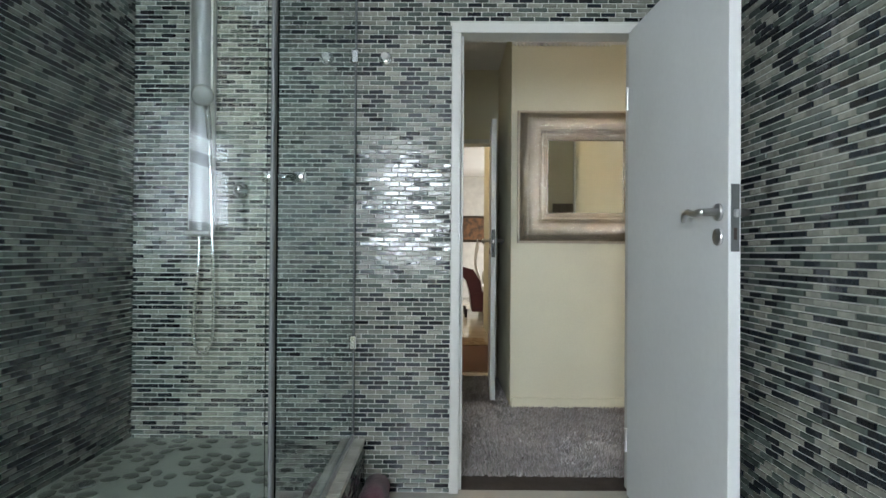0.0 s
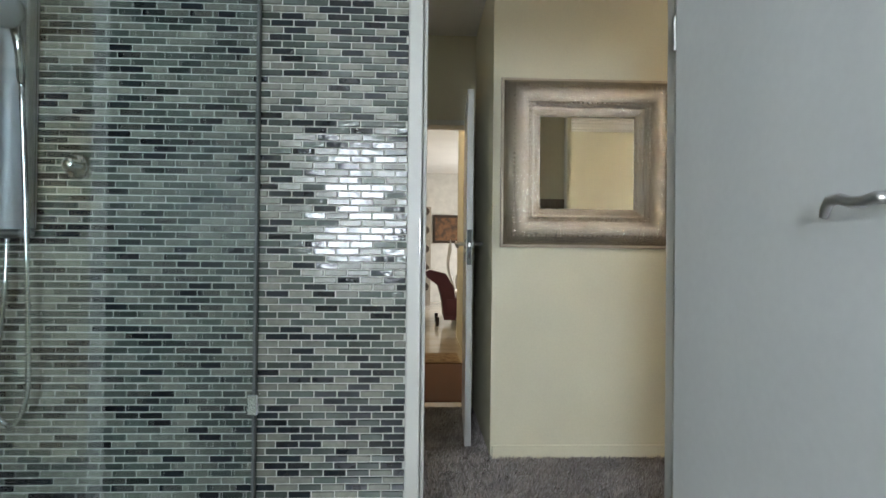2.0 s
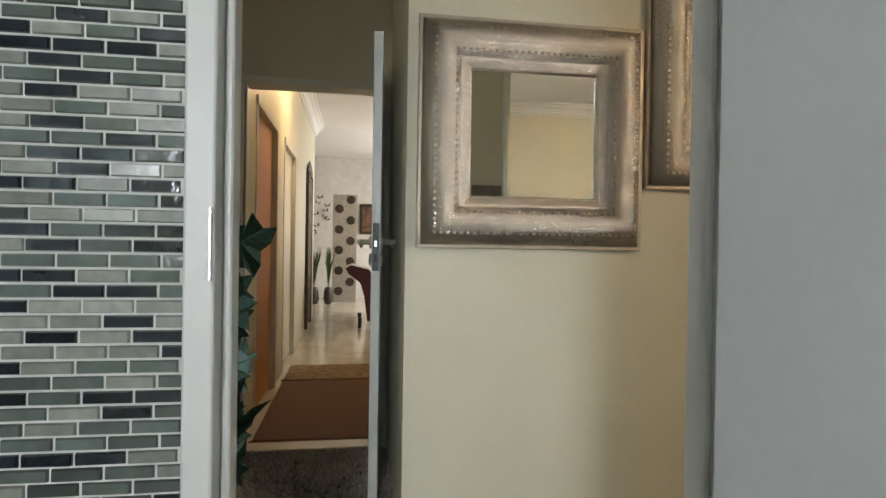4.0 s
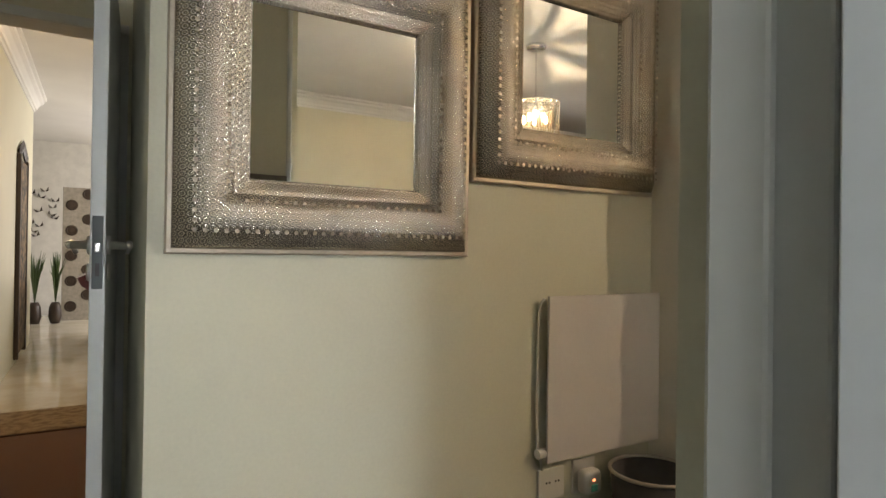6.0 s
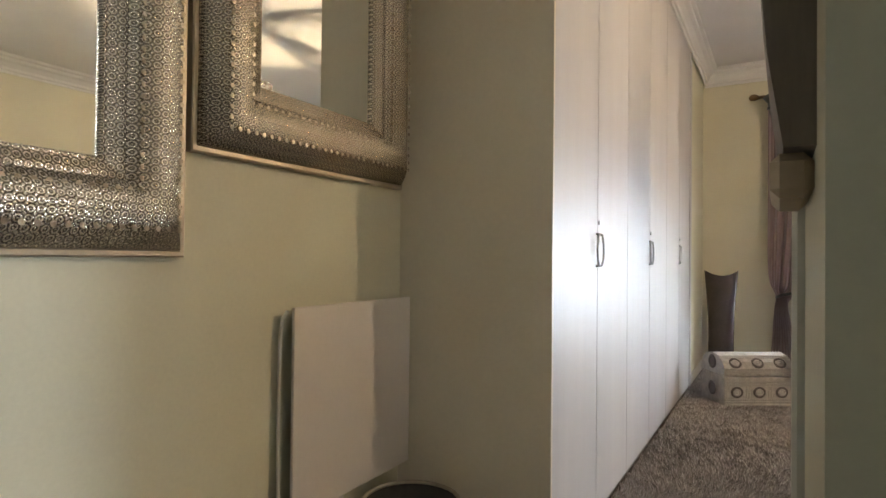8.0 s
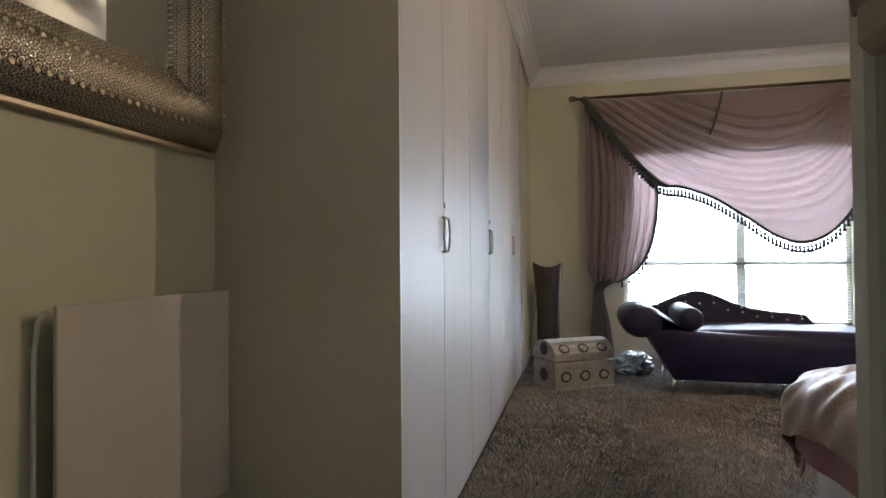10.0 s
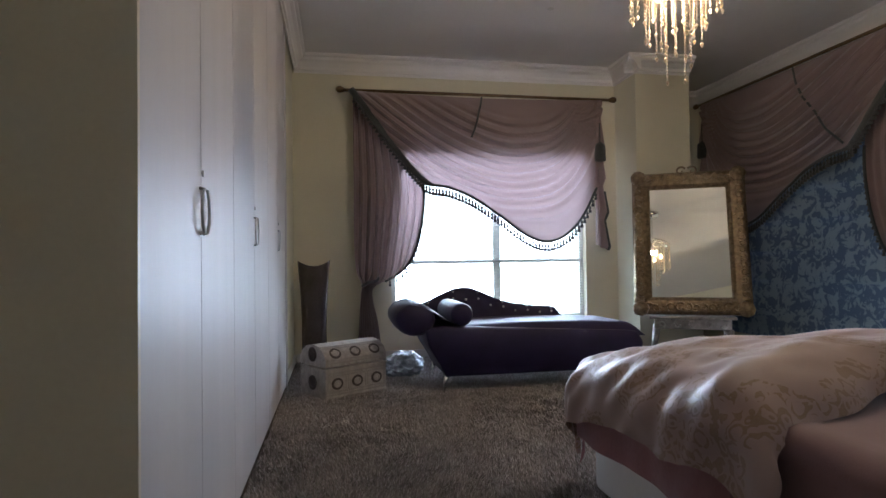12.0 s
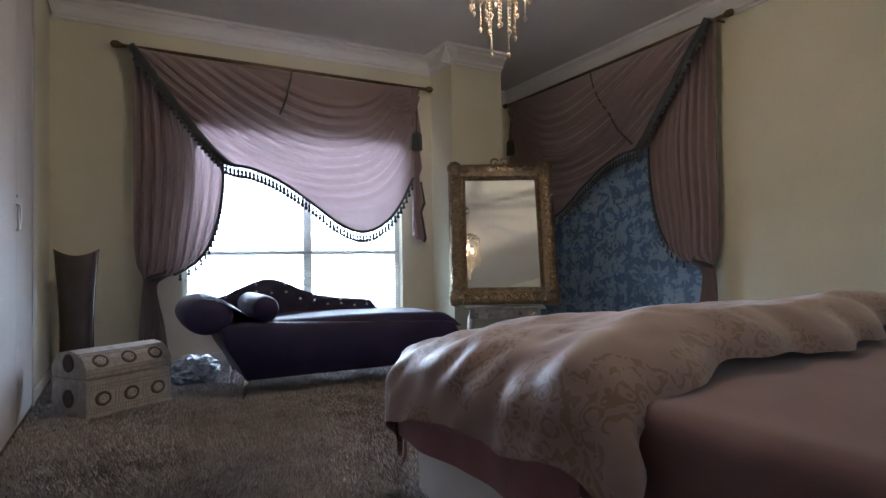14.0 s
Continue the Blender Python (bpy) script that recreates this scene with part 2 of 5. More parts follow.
# bedroom
wall("wall_north", B(6.26, WF + 0.02, -0.1, EX, MW + 0.1, H), CREAM, "cream painted bedroom wall beside the wardrobes")
W1 = (0.26, 2.45, 0.36, 2.42)      # window in the end wall: y0 y1 z0 z1
ew = B(EX, W1[1], -0.1, EX + 0.2, MW + 0.1, H)
box(ew, EX, -0.12, -0.1, EX + 0.2, W1[0], H), box(ew, EX, W1[0], -0.1, EX + 0.2, W1[1], W1[2]), box(ew, EX, W1[0], W1[3], EX + 0.2, W1[1], H)
wall("wall_window", ew, CREAM, "cream painted wall with the large window")
wall("pillar", B(6.9, -0.75, -0.1, 8.2, -0.12, H), CREAM, "cream painted projecting pillar")
wall("wall_alcove", B(8.1, SY, -0.1, 8.25, -0.75, H), CREAM, "cream painted end of the alcove")
W2 = (5.1, 7.7, 0.5, 2.6)
sw = B(1.0, SY - 0.15, -0.1, W2[0], SY, H)
box(sw, W2[1], SY - 0.15, -0.1, 8.25, SY, H), box(sw, W2[0], SY - 0.15, -0.1, W2[1], SY, W2[2]), box(sw, W2[0], SY - 0.15, W2[3], W2[1], SY, H)
wall("wall_south", sw, CREAM, "cream painted bedroom wall with the blind")
single("ground", B(-60, -60, -0.4, 60, 60, -0.3), MARBLE, "pale ground outside the house", "ground", kind="structure")

# ---- bathroom ----


def lever(parent, sx, mx=ONE):
    """A steel lever handle on a round rose, with a round lock cover below; the lever points along -x * sx, out of the face along +y."""
    bm = bmesh.new()
    lathe(bm, [(0.027, 0), (0.027, 0.006), (0.024, 0.010), (0.012, 0.011), (0.011, 0.05)], 20, mx @ pose(0, 0, 0, -90, 0, 0))
    h = part("handle", bm, STEEL, parent, "brushed steel lever handle", True)
    pts = [mx @ Vector((-sx * a, 0.05 + c, d)) for a, c, d in ((0, 0, 0), (0.018, 0.004, 0.001), (0.04, 0.005, -0.003), (0.065, 0.005, -0.002), (0.09, 0.005, 0.006), (0.115, 0.004, 0.004), (0.13, 0.0, -0.010), (0.137, -0.002, -0.022))]
    part("lever", tube(bmesh.new(), pts, [0.010, 0.011, 0.010, 0.010, 0.010, 0.010, 0.009, 0.007], 10), STEEL, h, smooth=True)
    bm = bmesh.new()
    lathe(bm, [(0.026, 0), (0.026, 0.006), (0.022, 0.010), (0.010, 0.012)], 20, mx @ pose(0, 0, -0.075, -90, 0, 0))
    part("lock_cover", bm, STEEL, parent, "round steel keyhole cover", True)


def door(name, m, width, height, hz, label, dark=False):
    d = thing(name, 0, 0, 0, label, "door")
    d.matrix_world = m
    part("leaf", B(0, -0.0375, 0.012, width, 0, height, 0.002), DOORW, d)
    lever(d, 1, pose(width - 0.055, 0, hz))
    lever(d, 1, Matrix.Translation((width - 0.055, -0.0375, hz)) @ Matrix.Diagonal((1, -1, 1, 1)))
    lp = part("lock_plate", B(width, -0.032, hz - 0.12, width + 0.003, -0.006, hz + 0.08, 0.001), PROFILE, d, "dull steel lock plate on the door edge")
    part("latch", B(width + 0.003, -0.026, hz - 0.02, width + 0.012, -0.012, hz + 0.006, 0.003), STEEL, lp)
    part("bolt_slot", B(width + 0.003, -0.024, hz - 0.085, width + 0.004, -0.014, hz - 0.05), DARK, lp)
    for z in (0.25, 1.75):
        hinge = lathe(bmesh.new(), [(0.007, -0.05), (0.007, 0.05)], 10, Matrix.Translation((-0.006, 0.002, z)))
        part("hinge", hinge, STEEL, d)
    return d


# left-hand face of each leaf looks along its own +y
door("bathroom_door", pose(0.852, 2.52, 0, 0, 0, 0) @ Matrix.Diagonal((1, 1, 1, 1)) @ pose(0, 0, 0, 0, 0, -87.6) @ Matrix.Diagonal((1, -1, 1, 1)), 0.84, 2.04, 1.195, "white painted flush door standing open into the tiled bathroom")
door("hall_door", pose(0.462, 4.99, 0, 0, 0, -93.2), 0.84, 2.04, 1.16, "white painted flush door standing open beside the mirror wall")


def frame_set(name, x0, x1, ya, yb, h, label, face=0.042):
    """A pressed frame round an opening in a wall from ya to yb."""
    f = thing(name, 0, 0, 0, label, "door frame", kind="structure")
    for a, b, n in ((x0, x0 + face, "jamb"), (x1 - face, x1, "jamb")):
        part(n, B(a, ya, 0, b, yb, h - face, 0.004, 2), WHITE, f)
        s0, s1 = (b, b + 0.014) if a == x0 else (a - 0.014, a)
        part("door_stop", B(s0, ya + 0.045, 0, s1, yb - 0.012, h - face, 0.003), WHITE, f)
    part("head", B(x0, ya, h - face, x1, yb, h, 0.004, 2), WHITE, f)
    return f


frame_set("door_frame_bathroom", DL, DR, TY - 0.018, 2.655, DH, "white pressed steel frame of the bathroom door")
strike = B(0.11, 2.535, 1.10, 0.114, 2.572, 1.2, 0.001)
tagged(new("strike_plate", mesh("strike_plate", strike, STEEL)), "steel strike plate set in the white frame", "strike plate")
frame_set("door_frame_hall", -0.338, 0.492, 4.985, 5.135, 2.055, "cream painted frame of the hall doorway", 0.04)
single("threshold", B(-0.31, 5.0, -0.03, 0.45, 5.13, 0.012, 0.004), MARBLE, "pale stone threshold under the hall door", "threshold", kind="structure")

# skirting
sk = B(0.512, MW - 0.014, 0, 2.41, MW, 0.075, 0.004)
single("baseboard_mirrors", sk, CREAM, "cream painted skirting under the mirrors", "baseboard", kind="structure")
single("baseboard_lobby", B(-0.40, LY, 0, -0.386, 4.98, 0.075, 0.004), CREAM, "cream painted lobby skirting", "baseboard", kind="structure")
single("baseboard_window", B(EX - 0.016, -0.12, 0, EX, WF, 0.09, 0.004), WHITE, "white skirting under the window", "baseboard", kind="structure")
single("baseboard_north", B(6.265, WF + 0.004, 0, EX - 0.02, WF + 0.02, 0.09, 0.004), WHITE, "white skirting beside the wardrobes", "baseboard", kind="structure")
single("trim_corner", B(1.198, LY - 0.012, 0, 1.222, LY + 0.010, HL, 0.004), WHITE, "white corner strip at the wall's end", "trim", kind="structure")

CORN = [(0, 0), (0.012, 0), (0.016, 0.018), (0.03, 0.022), (0.036, 0.045), (0.06, 0.075), (0.085, 0.09), (0.088, 0.112), (0.11, 0.118), (0.11, 0.14), (0, 0.14)]


def cornice(name, a, b, nrm, z, scale=1.0):
    bm = extrude_profile(bmesh.new(), [(o * scale, (h - 0.14) * scale) for o, h in CORN], (*a, z), (*b, z), (*nrm, 0))
    single(name, bm, CEIL, "white moulded plaster cornice", "cornice", kind="structure")


cornice("cornice_window", (EX, -0.12), (EX, WF), (-1, 0), H, 1.25)
cornice("cornice_pillar_side", (6.9 - 0.13, -0.12), (EX, -0.12), (0, 1), H, 1.25)
cornice("cornice_pillar", (6.9, -0.75), (6.9, -0.12 + 0.13), (-1, 0), H, 1.25)
cornice("cornice_south", (1.3, SY), (8.1, SY), (0, 1), H, 1.25)
cornice("cornice_alcove", (8.1, SY), (8.1, -0.75), (-1, 0), H, 1.25)
cornice("cornice_wardrobe", (2.56, WF), (EX, WF), (0, -1), H, 1.1)
cornice("cornice_mirrors", (0.505, MW), (1.29, MW), (0, -1), HL)
bead = bmesh.new()
for i in range(26):
    lathe(bead, [(0.004, -0.010), (0.010, -0.004), (0.010, 0.004), (0.004, 0.010)], 6, Matrix.Translation((0.53 + i * 0.026, MW - 0.012, HL - 0.146)))
single("trim_beads", bead, CEIL, "white plaster beads under the lobby cornice", "trim", kind="structure")

# shower: raised tray, kerb, glass, column
TRAY = 0.235
SPOT = mat("dark_green_pebble", (0.055, 0.06, 0.045), 0.3, var=0.25, scale=20, bump=0.2, bscale=80, obj=0.3)
TRAYM = mat("grey_green_tray_grout", (0.30, 0.32, 0.27), 0.45, var=0.12, scale=8, bump=0.2, bscale=60)
tray = thing("shower_tray", 0, 0, 0, "raised shower floor of grey-green mosaic with dark pebbles", "shower tray")
part("base", B(BL, 0.2, -0.004, -0.36, TY, TRAY, 0.004), TRAYM, tray)
pebble = lathe(bmesh.new(), [(0.03, 0), (0.036, 0.003), (0.033, 0.006), (0.01, 0.0075)], 7)
pme = mesh("pebble", pebble, SPOT)
rp = random.Random(4)
for i in range(14):
    for j in range(20):
        if rp.random() < 0.62:
            o = new("pebble", pme)
            o.parent = tray
            o.matrix_world = pose(BL + 0.05 + i * 0.068 + rp.uniform(-0.008, 0.008), 1.2 + j * 0.067 + (i % 2) * 0.033, TRAY - 0.001, 0, 0, rp.uniform(0, 180)) @ Matrix.Diagonal((rp.uniform(0.8, 1.05), rp.uniform(0.6, 0.8), 1, 1))
drain = lathe(bmesh.new(), [(0.04, 0), (0.04, 0.006), (0.03, 0.009), (0.008, 0.008)], 20, Matrix.Translation((-1.22, 2.02, TRAY)))
part("drain", drain, CHROME, tray, "round chrome drain", True)
KERBTOP = mat("pale_kerb_stone", (0.55, 0.54, 0.48), 0.4, var=0.15, scale=12, bump=0.2, second=(0.36, 0.35, 0.3))
kerb = thing("shower_kerb", 0, 0, 0, "tiled shower kerb with a pale stone top", "kerb")
part("base", B(-0.388, 0.2, 0, -0.312, TY, TRAY - 0.012), GROUT, kerb)
for i in range(23):
    part("top_tile", B(-0.394, 0.25 + i * 0.1, TRAY - 0.012, -0.30, 0.346 + i * 0.1, TRAY + 0.006, 0.002), KERBTOP, kerb)
screen = thing("shower_screen", 0, 0, 0, "clear glass shower screen in a brushed aluminium profile", "shower screen")
gl = part("pane", B(-0.359, 1.36, TRAY + 0.02, -0.351, TY - 0.012, HB - 0.25), SHOWERGLASS, screen)
gl.visible_shadow = False
part("side_profile", B(-0.360, 1.322, TRAY, -0.350, 1.345, HB - 0.2, 0.003), PROFILE, screen)
gl = part("door_pane", B(-1.33, 1.336, TRAY + 0.03, -0.372, 1.344, HB - 0.25), DOORGLASS, screen)
gl.visible_shadow = False
part("wall_channel", B(-0.363, TY - 0.034, TRAY, -0.347, TY - 0.010, HB - 0.25, 0.002), PROFILE, screen)
part("bottom_seal", B(-0.366, 1.36, TRAY + 0.006, -0.344, TY - 0.02, TRAY + 0.028, 0.004), STEEL, screen)
part("wall_bracket", B(-0.374, TY - 0.05, 1.90, -0.336, TY - 0.014, 1.96, 0.004), CHROME, screen)
part("wall_bracket", B(-0.374, TY - 0.05, 0.64, -0.336, TY - 0.014, 0.70, 0.004), CHROME, screen)
gk = bmesh.new()
lathe(gk, [(0.013, -0.05), (0.015, -0.045), (0.015, -0.02), (0.008, -0.014), (0.008, 0.022), (0.015, 0.028), (0.015, 0.052), (0.013, 0.058)], 18, pose(-0.355, 1.44, 1.255, 0, -90, 0))
part("knob", gk, CHROME, screen, "chrome glass-door knob", True)

PANELM = mat("anodised_aluminium", (0.32, 0.335, 0.35), 0.58, 0.7, var=0.06, scale=6, bump=0.04, bscale=90, stretch=(1, 1, 0.1))
col = thing("shower_column", 0, 0, 0, "tall curved aluminium shower panel with hand shower", "shower panel")


def colf(u, v):
    a = (u - 0.5) * 0.115
    return Vector((-1.03 + a, TY - 0.075 + 0.05 * (2 * u - 1) ** 2 + 0.004, 1.15 + v * 1.35))


part("body", sheet(bmesh.new(), colf, 10, 14), PANELM, col, smooth=True)
part("back", B(-1.086, TY - 0.03, 1.16, -0.974, TY - 0.012, 2.5), STEEL, col)
part("edge_strip", B(-0.985, TY - 0.052, 1.16, -0.975, TY - 0.03, 2.5, 0.002), WHITE, col)
part("bottom_cap", B(-1.086, TY - 0.078, 1.135, -0.974, TY - 0.012, 1.155, 0.006), STEEL, col)
vb = bmesh.new()
lathe(vb, [(0.036, 0), (0.036, 0.02), (0.03, 0.03), (0.02, 0.034), (0.018, 0.06), (0.008, 0.064)], 20, pose(-0.855, TY - 0.012, 1.335, 90, 0, 0))
part("mixer", vb, CHROME, col, "round chrome mixer valve", True)
hs = thing("hand_shower", 0, 0, 0, "grey round hand shower hanging on its hose", "hand shower")
hb = bmesh.new()
lathe(hb, [(0.01, -0.03), (0.03, -0.022), (0.046, 0), (0.046, 0.012), (0.036, 0.016)], 20, pose(-0.985, TY - 0.13, 1.73, 110, 0, 10))
part("head", hb, mat("grey_plastic", (0.14, 0.15, 0.15), 0.4), hs, smooth=True)
part("grip", tube(bmesh.new(), [(-0.985, TY - 0.105, 1.72), (-0.98, TY - 0.085, 1.65), (-0.975, TY - 0.08, 1.55)], [0.014, 0.013, 0.011], 10), CHROME, hs, smooth=True)
hose = [(-0.975, TY - 0.08, 1.55), (-0.965, TY - 0.07, 1.2), (-0.955, TY - 0.065, 0.8), (-0.965, TY - 0.062, 0.68), (-1.0, TY - 0.06, 0.62), (-1.04, TY - 0.06, 0.66), (-1.045, TY - 0.055, 0.8), (-1.03, TY - 0.05, 1.0), (-1.03, TY - 0.045, 1.14)]
fine = []
for i in range(len(hose) - 1):
    p0, p1, p2, p3 = (Vector(hose[max(0, min(len(hose) - 1, i + k))]) for k in (-1, 0, 1, 2))
    for k in range(6):
        u = k / 6
        fine.append(0.5 * (2 * p1 + (p2 - p0) * u + (2 * p0 - 5 * p1 + 4 * p2 - p3) * u * u + (3 * p1 - p0 - 3 * p2 + p3) * u ** 3))
fine.append(Vector(hose[-1]))
part("hose", tube(bmesh.new(), fine, 0.0075, 8), CHROME, hs, "chrome spiral hose", True)


def robe_hook(x, z):
    k = thing("robe_hook", x, TY - 0.012, z, "small white and chrome robe hook on the tiles", "hook", "robe hooks")
    part("rose", lathe(bmesh.new(), [(0.030, 0), (0.030, 0.006), (0.022, 0.012), (0.012, 0.014)], 20, pose(0, 0, 0, 90, 0, 0)), CHROME, k, smooth=True)
    part("peg", lathe(bmesh.new(), [(0.011, 0.012), (0.010, 0.03), (0.016, 0.036), (0.016, 0.044), (0.008, 0.05)], 16, pose(0, 0, 0, 90, 0, 0)), WHITE, k, smooth=True)


robe_hook(-0.221, 1.93)
mat_red = mat("burgundy_bath_mat", (0.10, 0.02, 0.035), 0.95, var=0.3, scale=14, bump=0.8, bscale=90, bdist=0.01, sheen=0.3)
rl = bmesh.new()
lathe(rl, [(0.03, -0.17), (0.055, -0.16), (0.06, 0), (0.055, 0.16), (0.03, 0.17)], 14, pose(-0.235, 2.33, 0.055, 90, 0, 0))
single("towel_roll", rl, mat_red, "rolled burgundy towel on the bathroom floor", "towel", smooth=True)

# bathroom window behind the walk
bwin = thing("window_bathroom", 0, 0, 0, "white bathroom window with a venetian blind", "window", kind="structure")
for a in ((-1.0, -2.32, 1.0, -0.1, -2.26, 1.05), (-1.0, -2.32, 2.25, -0.1, -2.26, 2.3), (-1.0, -2.32, 1.05, -0.95, -2.26, 2.25), (-0.15, -2.32, 1.05, -0.1, -2.26, 2.25), (-0.95, -2.32, 1.85, -0.15, -2.26, 1.91)):
    part("window_frame", B(*a), WHITE, bwin)
bback = single("backdrop_bathroom", B(-1.2, -2.75, 0.8, 0.1, -2.72, 2.5), DAY, "bright overcast daylight outside the bathroom window", "backdrop", kind="structure")

sw2 = thing("window_bathroom_side", BL - 0.08, 0, 0, "small white bathroom side window with a venetian blind", "window", kind="structure")
for a in ((-0.03, -1.42, 1.2, 0.03, -1.38, 1.82), (-0.03, -0.50, 1.2, 0.03, -0.46, 1.82), (-0.03, -1.38, 1.2, 0.03, -0.50, 1.24), (-0.03, -1.38, 1.78, 0.03, -0.50, 1.82), (-0.03, -1.38, 1.60, 0.03, -0.50, 1.65)):
    part("window_frame", B(*a), WHITE, sw2)
sl_me = mesh("slat", B(-0.010, -1.40, -0.0006, 0.010, -0.48, 0.0006), WHITE)
for k in range(26):
    o = new("slat", sl_me)
    o.parent = sw2
    o.matrix_local = pose(0.045, 0, 1.22 + 0.0235 * k, 0, 4, 0)
single("backdrop_bathroom_side", B(BL - 0.6, -4.6, 0.6, BL - 0.57, 0.2, 3.0), DIM, "bright overcast daylight outside the side window", "backdrop", kind="structure")

# ---- lobby ----


def bump_metal(name, base, rough):
    """Metal pressed with rows of ringed rosettes set in a diamond lattice."""
    m = bpy.data.materials.new(name)
    m.use_nodes = True
    t = m.node_tree
    b = t.nodes["Principled BSDF"]
    L = t.links.new
    tc = t.nodes.new("ShaderNodeTexCoord")
    mp = t.nodes.new("ShaderNodeMapping")
    mp.inputs["Rotation"].default_value = (radians(90), 0, 0)
    L(tc.outputs["Object"], mp.inputs[0])
    mq = t.nodes.new("ShaderNodeMapping")
    mq.inputs["Rotation"].default_value = (0, 0, radians(45))
    L(mp.outputs[0], mq.inputs[0])
    v1 = nd(t, "ShaderNodeTexVoronoi", Scale=58.0, Randomness=0.0)
    v2 = nd(t, "ShaderNodeTexVoronoi", Scale=124.0, Randomness=0.15)
    v1.voronoi_dimensions = v2.voronoi_dimensions = "2D"
    n = nd(t, "ShaderNodeTexNoise", Scale=9.0, Detail=4.0)
    L(mp.outputs[0], v1.inputs["Vector"]), L(mq.outputs[0], v2.inputs["Vector"]), L(tc.outputs["Object"], n.inputs["Vector"])
    k = t.nodes.new("ShaderNodeMath")
    k.operation = "MULTIPLY"
    k.inputs[1].default_value = 19.0
    s = t.nodes.new("ShaderNodeMath")
    s.operation = "COSINE"
    L(v1.outputs[0], k.inputs[0]), L(k.outputs[0], s.inputs[0])
    ad = t.nodes.new("ShaderNodeMath")
    ad.operation = "MULTIPLY_ADD"
    ad.inputs[1].default_value = -1.3
    L(v2.outputs[0], ad.inputs[0]), L(s.outputs[0], ad.inputs[2])
    bp = nd(t, "ShaderNodeBump", Strength=0.45, Distance=0.0012)
    L(ad.outputs[0], bp.inputs["Height"]), L(bp.outputs[0], b.inputs["Normal"])
    w = t.nodes.new("ShaderNodeMath")
    w.operation = "MULTIPLY_ADD"
    w.inputs[1].default_value = 1.2
    L(n.outputs[0], w.inputs[0]), L(ad.outputs[0], w.inputs[2])
    r = t.nodes.new("ShaderNodeValToRGB")
    r.color_ramp.elements[0].color = (*[c * 0.48 for c in base], 1)
    r.color_ramp.elements[1].color = (*[min(1, c * 1.35) for c in base], 1)
    r.color_ramp.elements[0].position, r.color_ramp.elements[1].position = 0.15, 0.75
    mr = t.nodes.new("ShaderNodeMapRange")
    mr.inputs[1].default_value, mr.inputs[2].default_value = -1.2, 1.6
    L(w.outputs[0], mr.inputs[0]), L(mr.outputs[0], r.inputs[0]), L(r.outputs[0], b.inputs["Base Color"])
    b.inputs["Metallic"].default_value, b.inputs["Roughness"].default_value = 0.92, rough
    return m


PEWTER = bump_metal("embossed_pewter", (0.50, 0.445, 0.375), 0.25)
STUD = mat("worn_pewter_stud", (0.34, 0.285, 0.215), 0.34, 0.9, var=0.2, scale=12, bump=0.1, bscale=80, obj=0.15)
SMOOTHP = mat("smooth_pewter", (0.46, 0.40, 0.32), 0.5, 0.9, var=0.15, scale=12, bump=0.15, bscale=80)


def ring_frame(bm, prof, ox0, ox1, oz0, oz1):
    """Sweeps (inset, depth) pairs round a rectangle in the x-z plane; depth goes along -y."""
    rings = []
    for i, d in prof:
        rings.append([bm.verts.new(Vector(p)) for p in ((ox0 + i, -d, oz0 + i), (ox1 - i, -d, oz0 + i), (ox1 - i, -d, oz1 - i), (ox0 + i, -d, oz1 - i))])
    for a, b in zip(rings, rings[1:]):
        for k in range(4):
            bm.faces.new((a[k], a[(k + 1) % 4], b[(k + 1) % 4], b[k]))
    return bm


def wall_mirror(x0, x1, z0, z1, fw, label):
    m = thing("wall_mirror", (x0 + x1) / 2, MW, z0, label, "mirror", "embossed mirrors on the lobby wall")
    w, h = (x1 - x0) / 2, z1 - z0
    part("back_board", B(-w + 0.01, -0.012, 0.01, w - 0.01, 0, h - 0.01), DARK, m)
    fr = part("frame", ring_frame(bmesh.new(), [(0.016, 0.02)] + [(0.018 + (fw - 0.063) * k / 14, 0.018 + 0.082 * math.sin(math.pi * (0.06 + 0.80 * k / 14))) for k in range(15)], -w, w, 0, h), PEWTER, m, "embossed antique pewter frame", True)
    part("outer_lip", ring_frame(bmesh.new(), [(0, 0.0), (0, 0.022), (0.004, 0.026), (0.014, 0.026), (0.017, 0.02)], -w, w, 0, h), SMOOTHP, m)
    part("inner_slope", ring_frame(bmesh.new(), [(fw - 0.046, 0.052), (fw - 0.034, 0.050), (fw - 0.008, 0.038), (fw - 0.004, 0.038), (fw, 0.034), (fw + 0.002, 0.018)], -w, w, 0, h), PEWTER, m)
    part("mirror_pane", B(-w + fw - 0.01, -0.024, fw - 0.01, w - fw + 0.01, -0.014, h - fw + 0.01), MIRROR, m, "clear mirror glass")
    dome = mesh("stud", lathe(bmesh.new(), [(0.0064, 0), (0.0056, 0.0011), (0.0036, 0.0013), (0.0032, 0.0007), (0.001, 0.0013)], 8), STUD)
    for inset, depth in ((0.062, 0.092), (fw - 0.066, 0.078)):
        n = int((2 * w - 2 * inset) / 0.0255)
        for k in range(n + 1):
            a = -w + inset + k * (2 * w - 2 * inset) / n
            for p in ((a, inset), (a, h - inset), (-w + inset, inset + (a + w - inset) * (h - 2 * inset) / (2 * w - 2 * inset)), (w - inset, inset + (a + w - inset) * (h - 2 * inset) / (2 * w - 2 * inset))):
                s = new("stud", dome)
                s.parent = fr
                s.matrix_local = pose(p[0], -depth, p[1], 90, 0, 0)
    return m


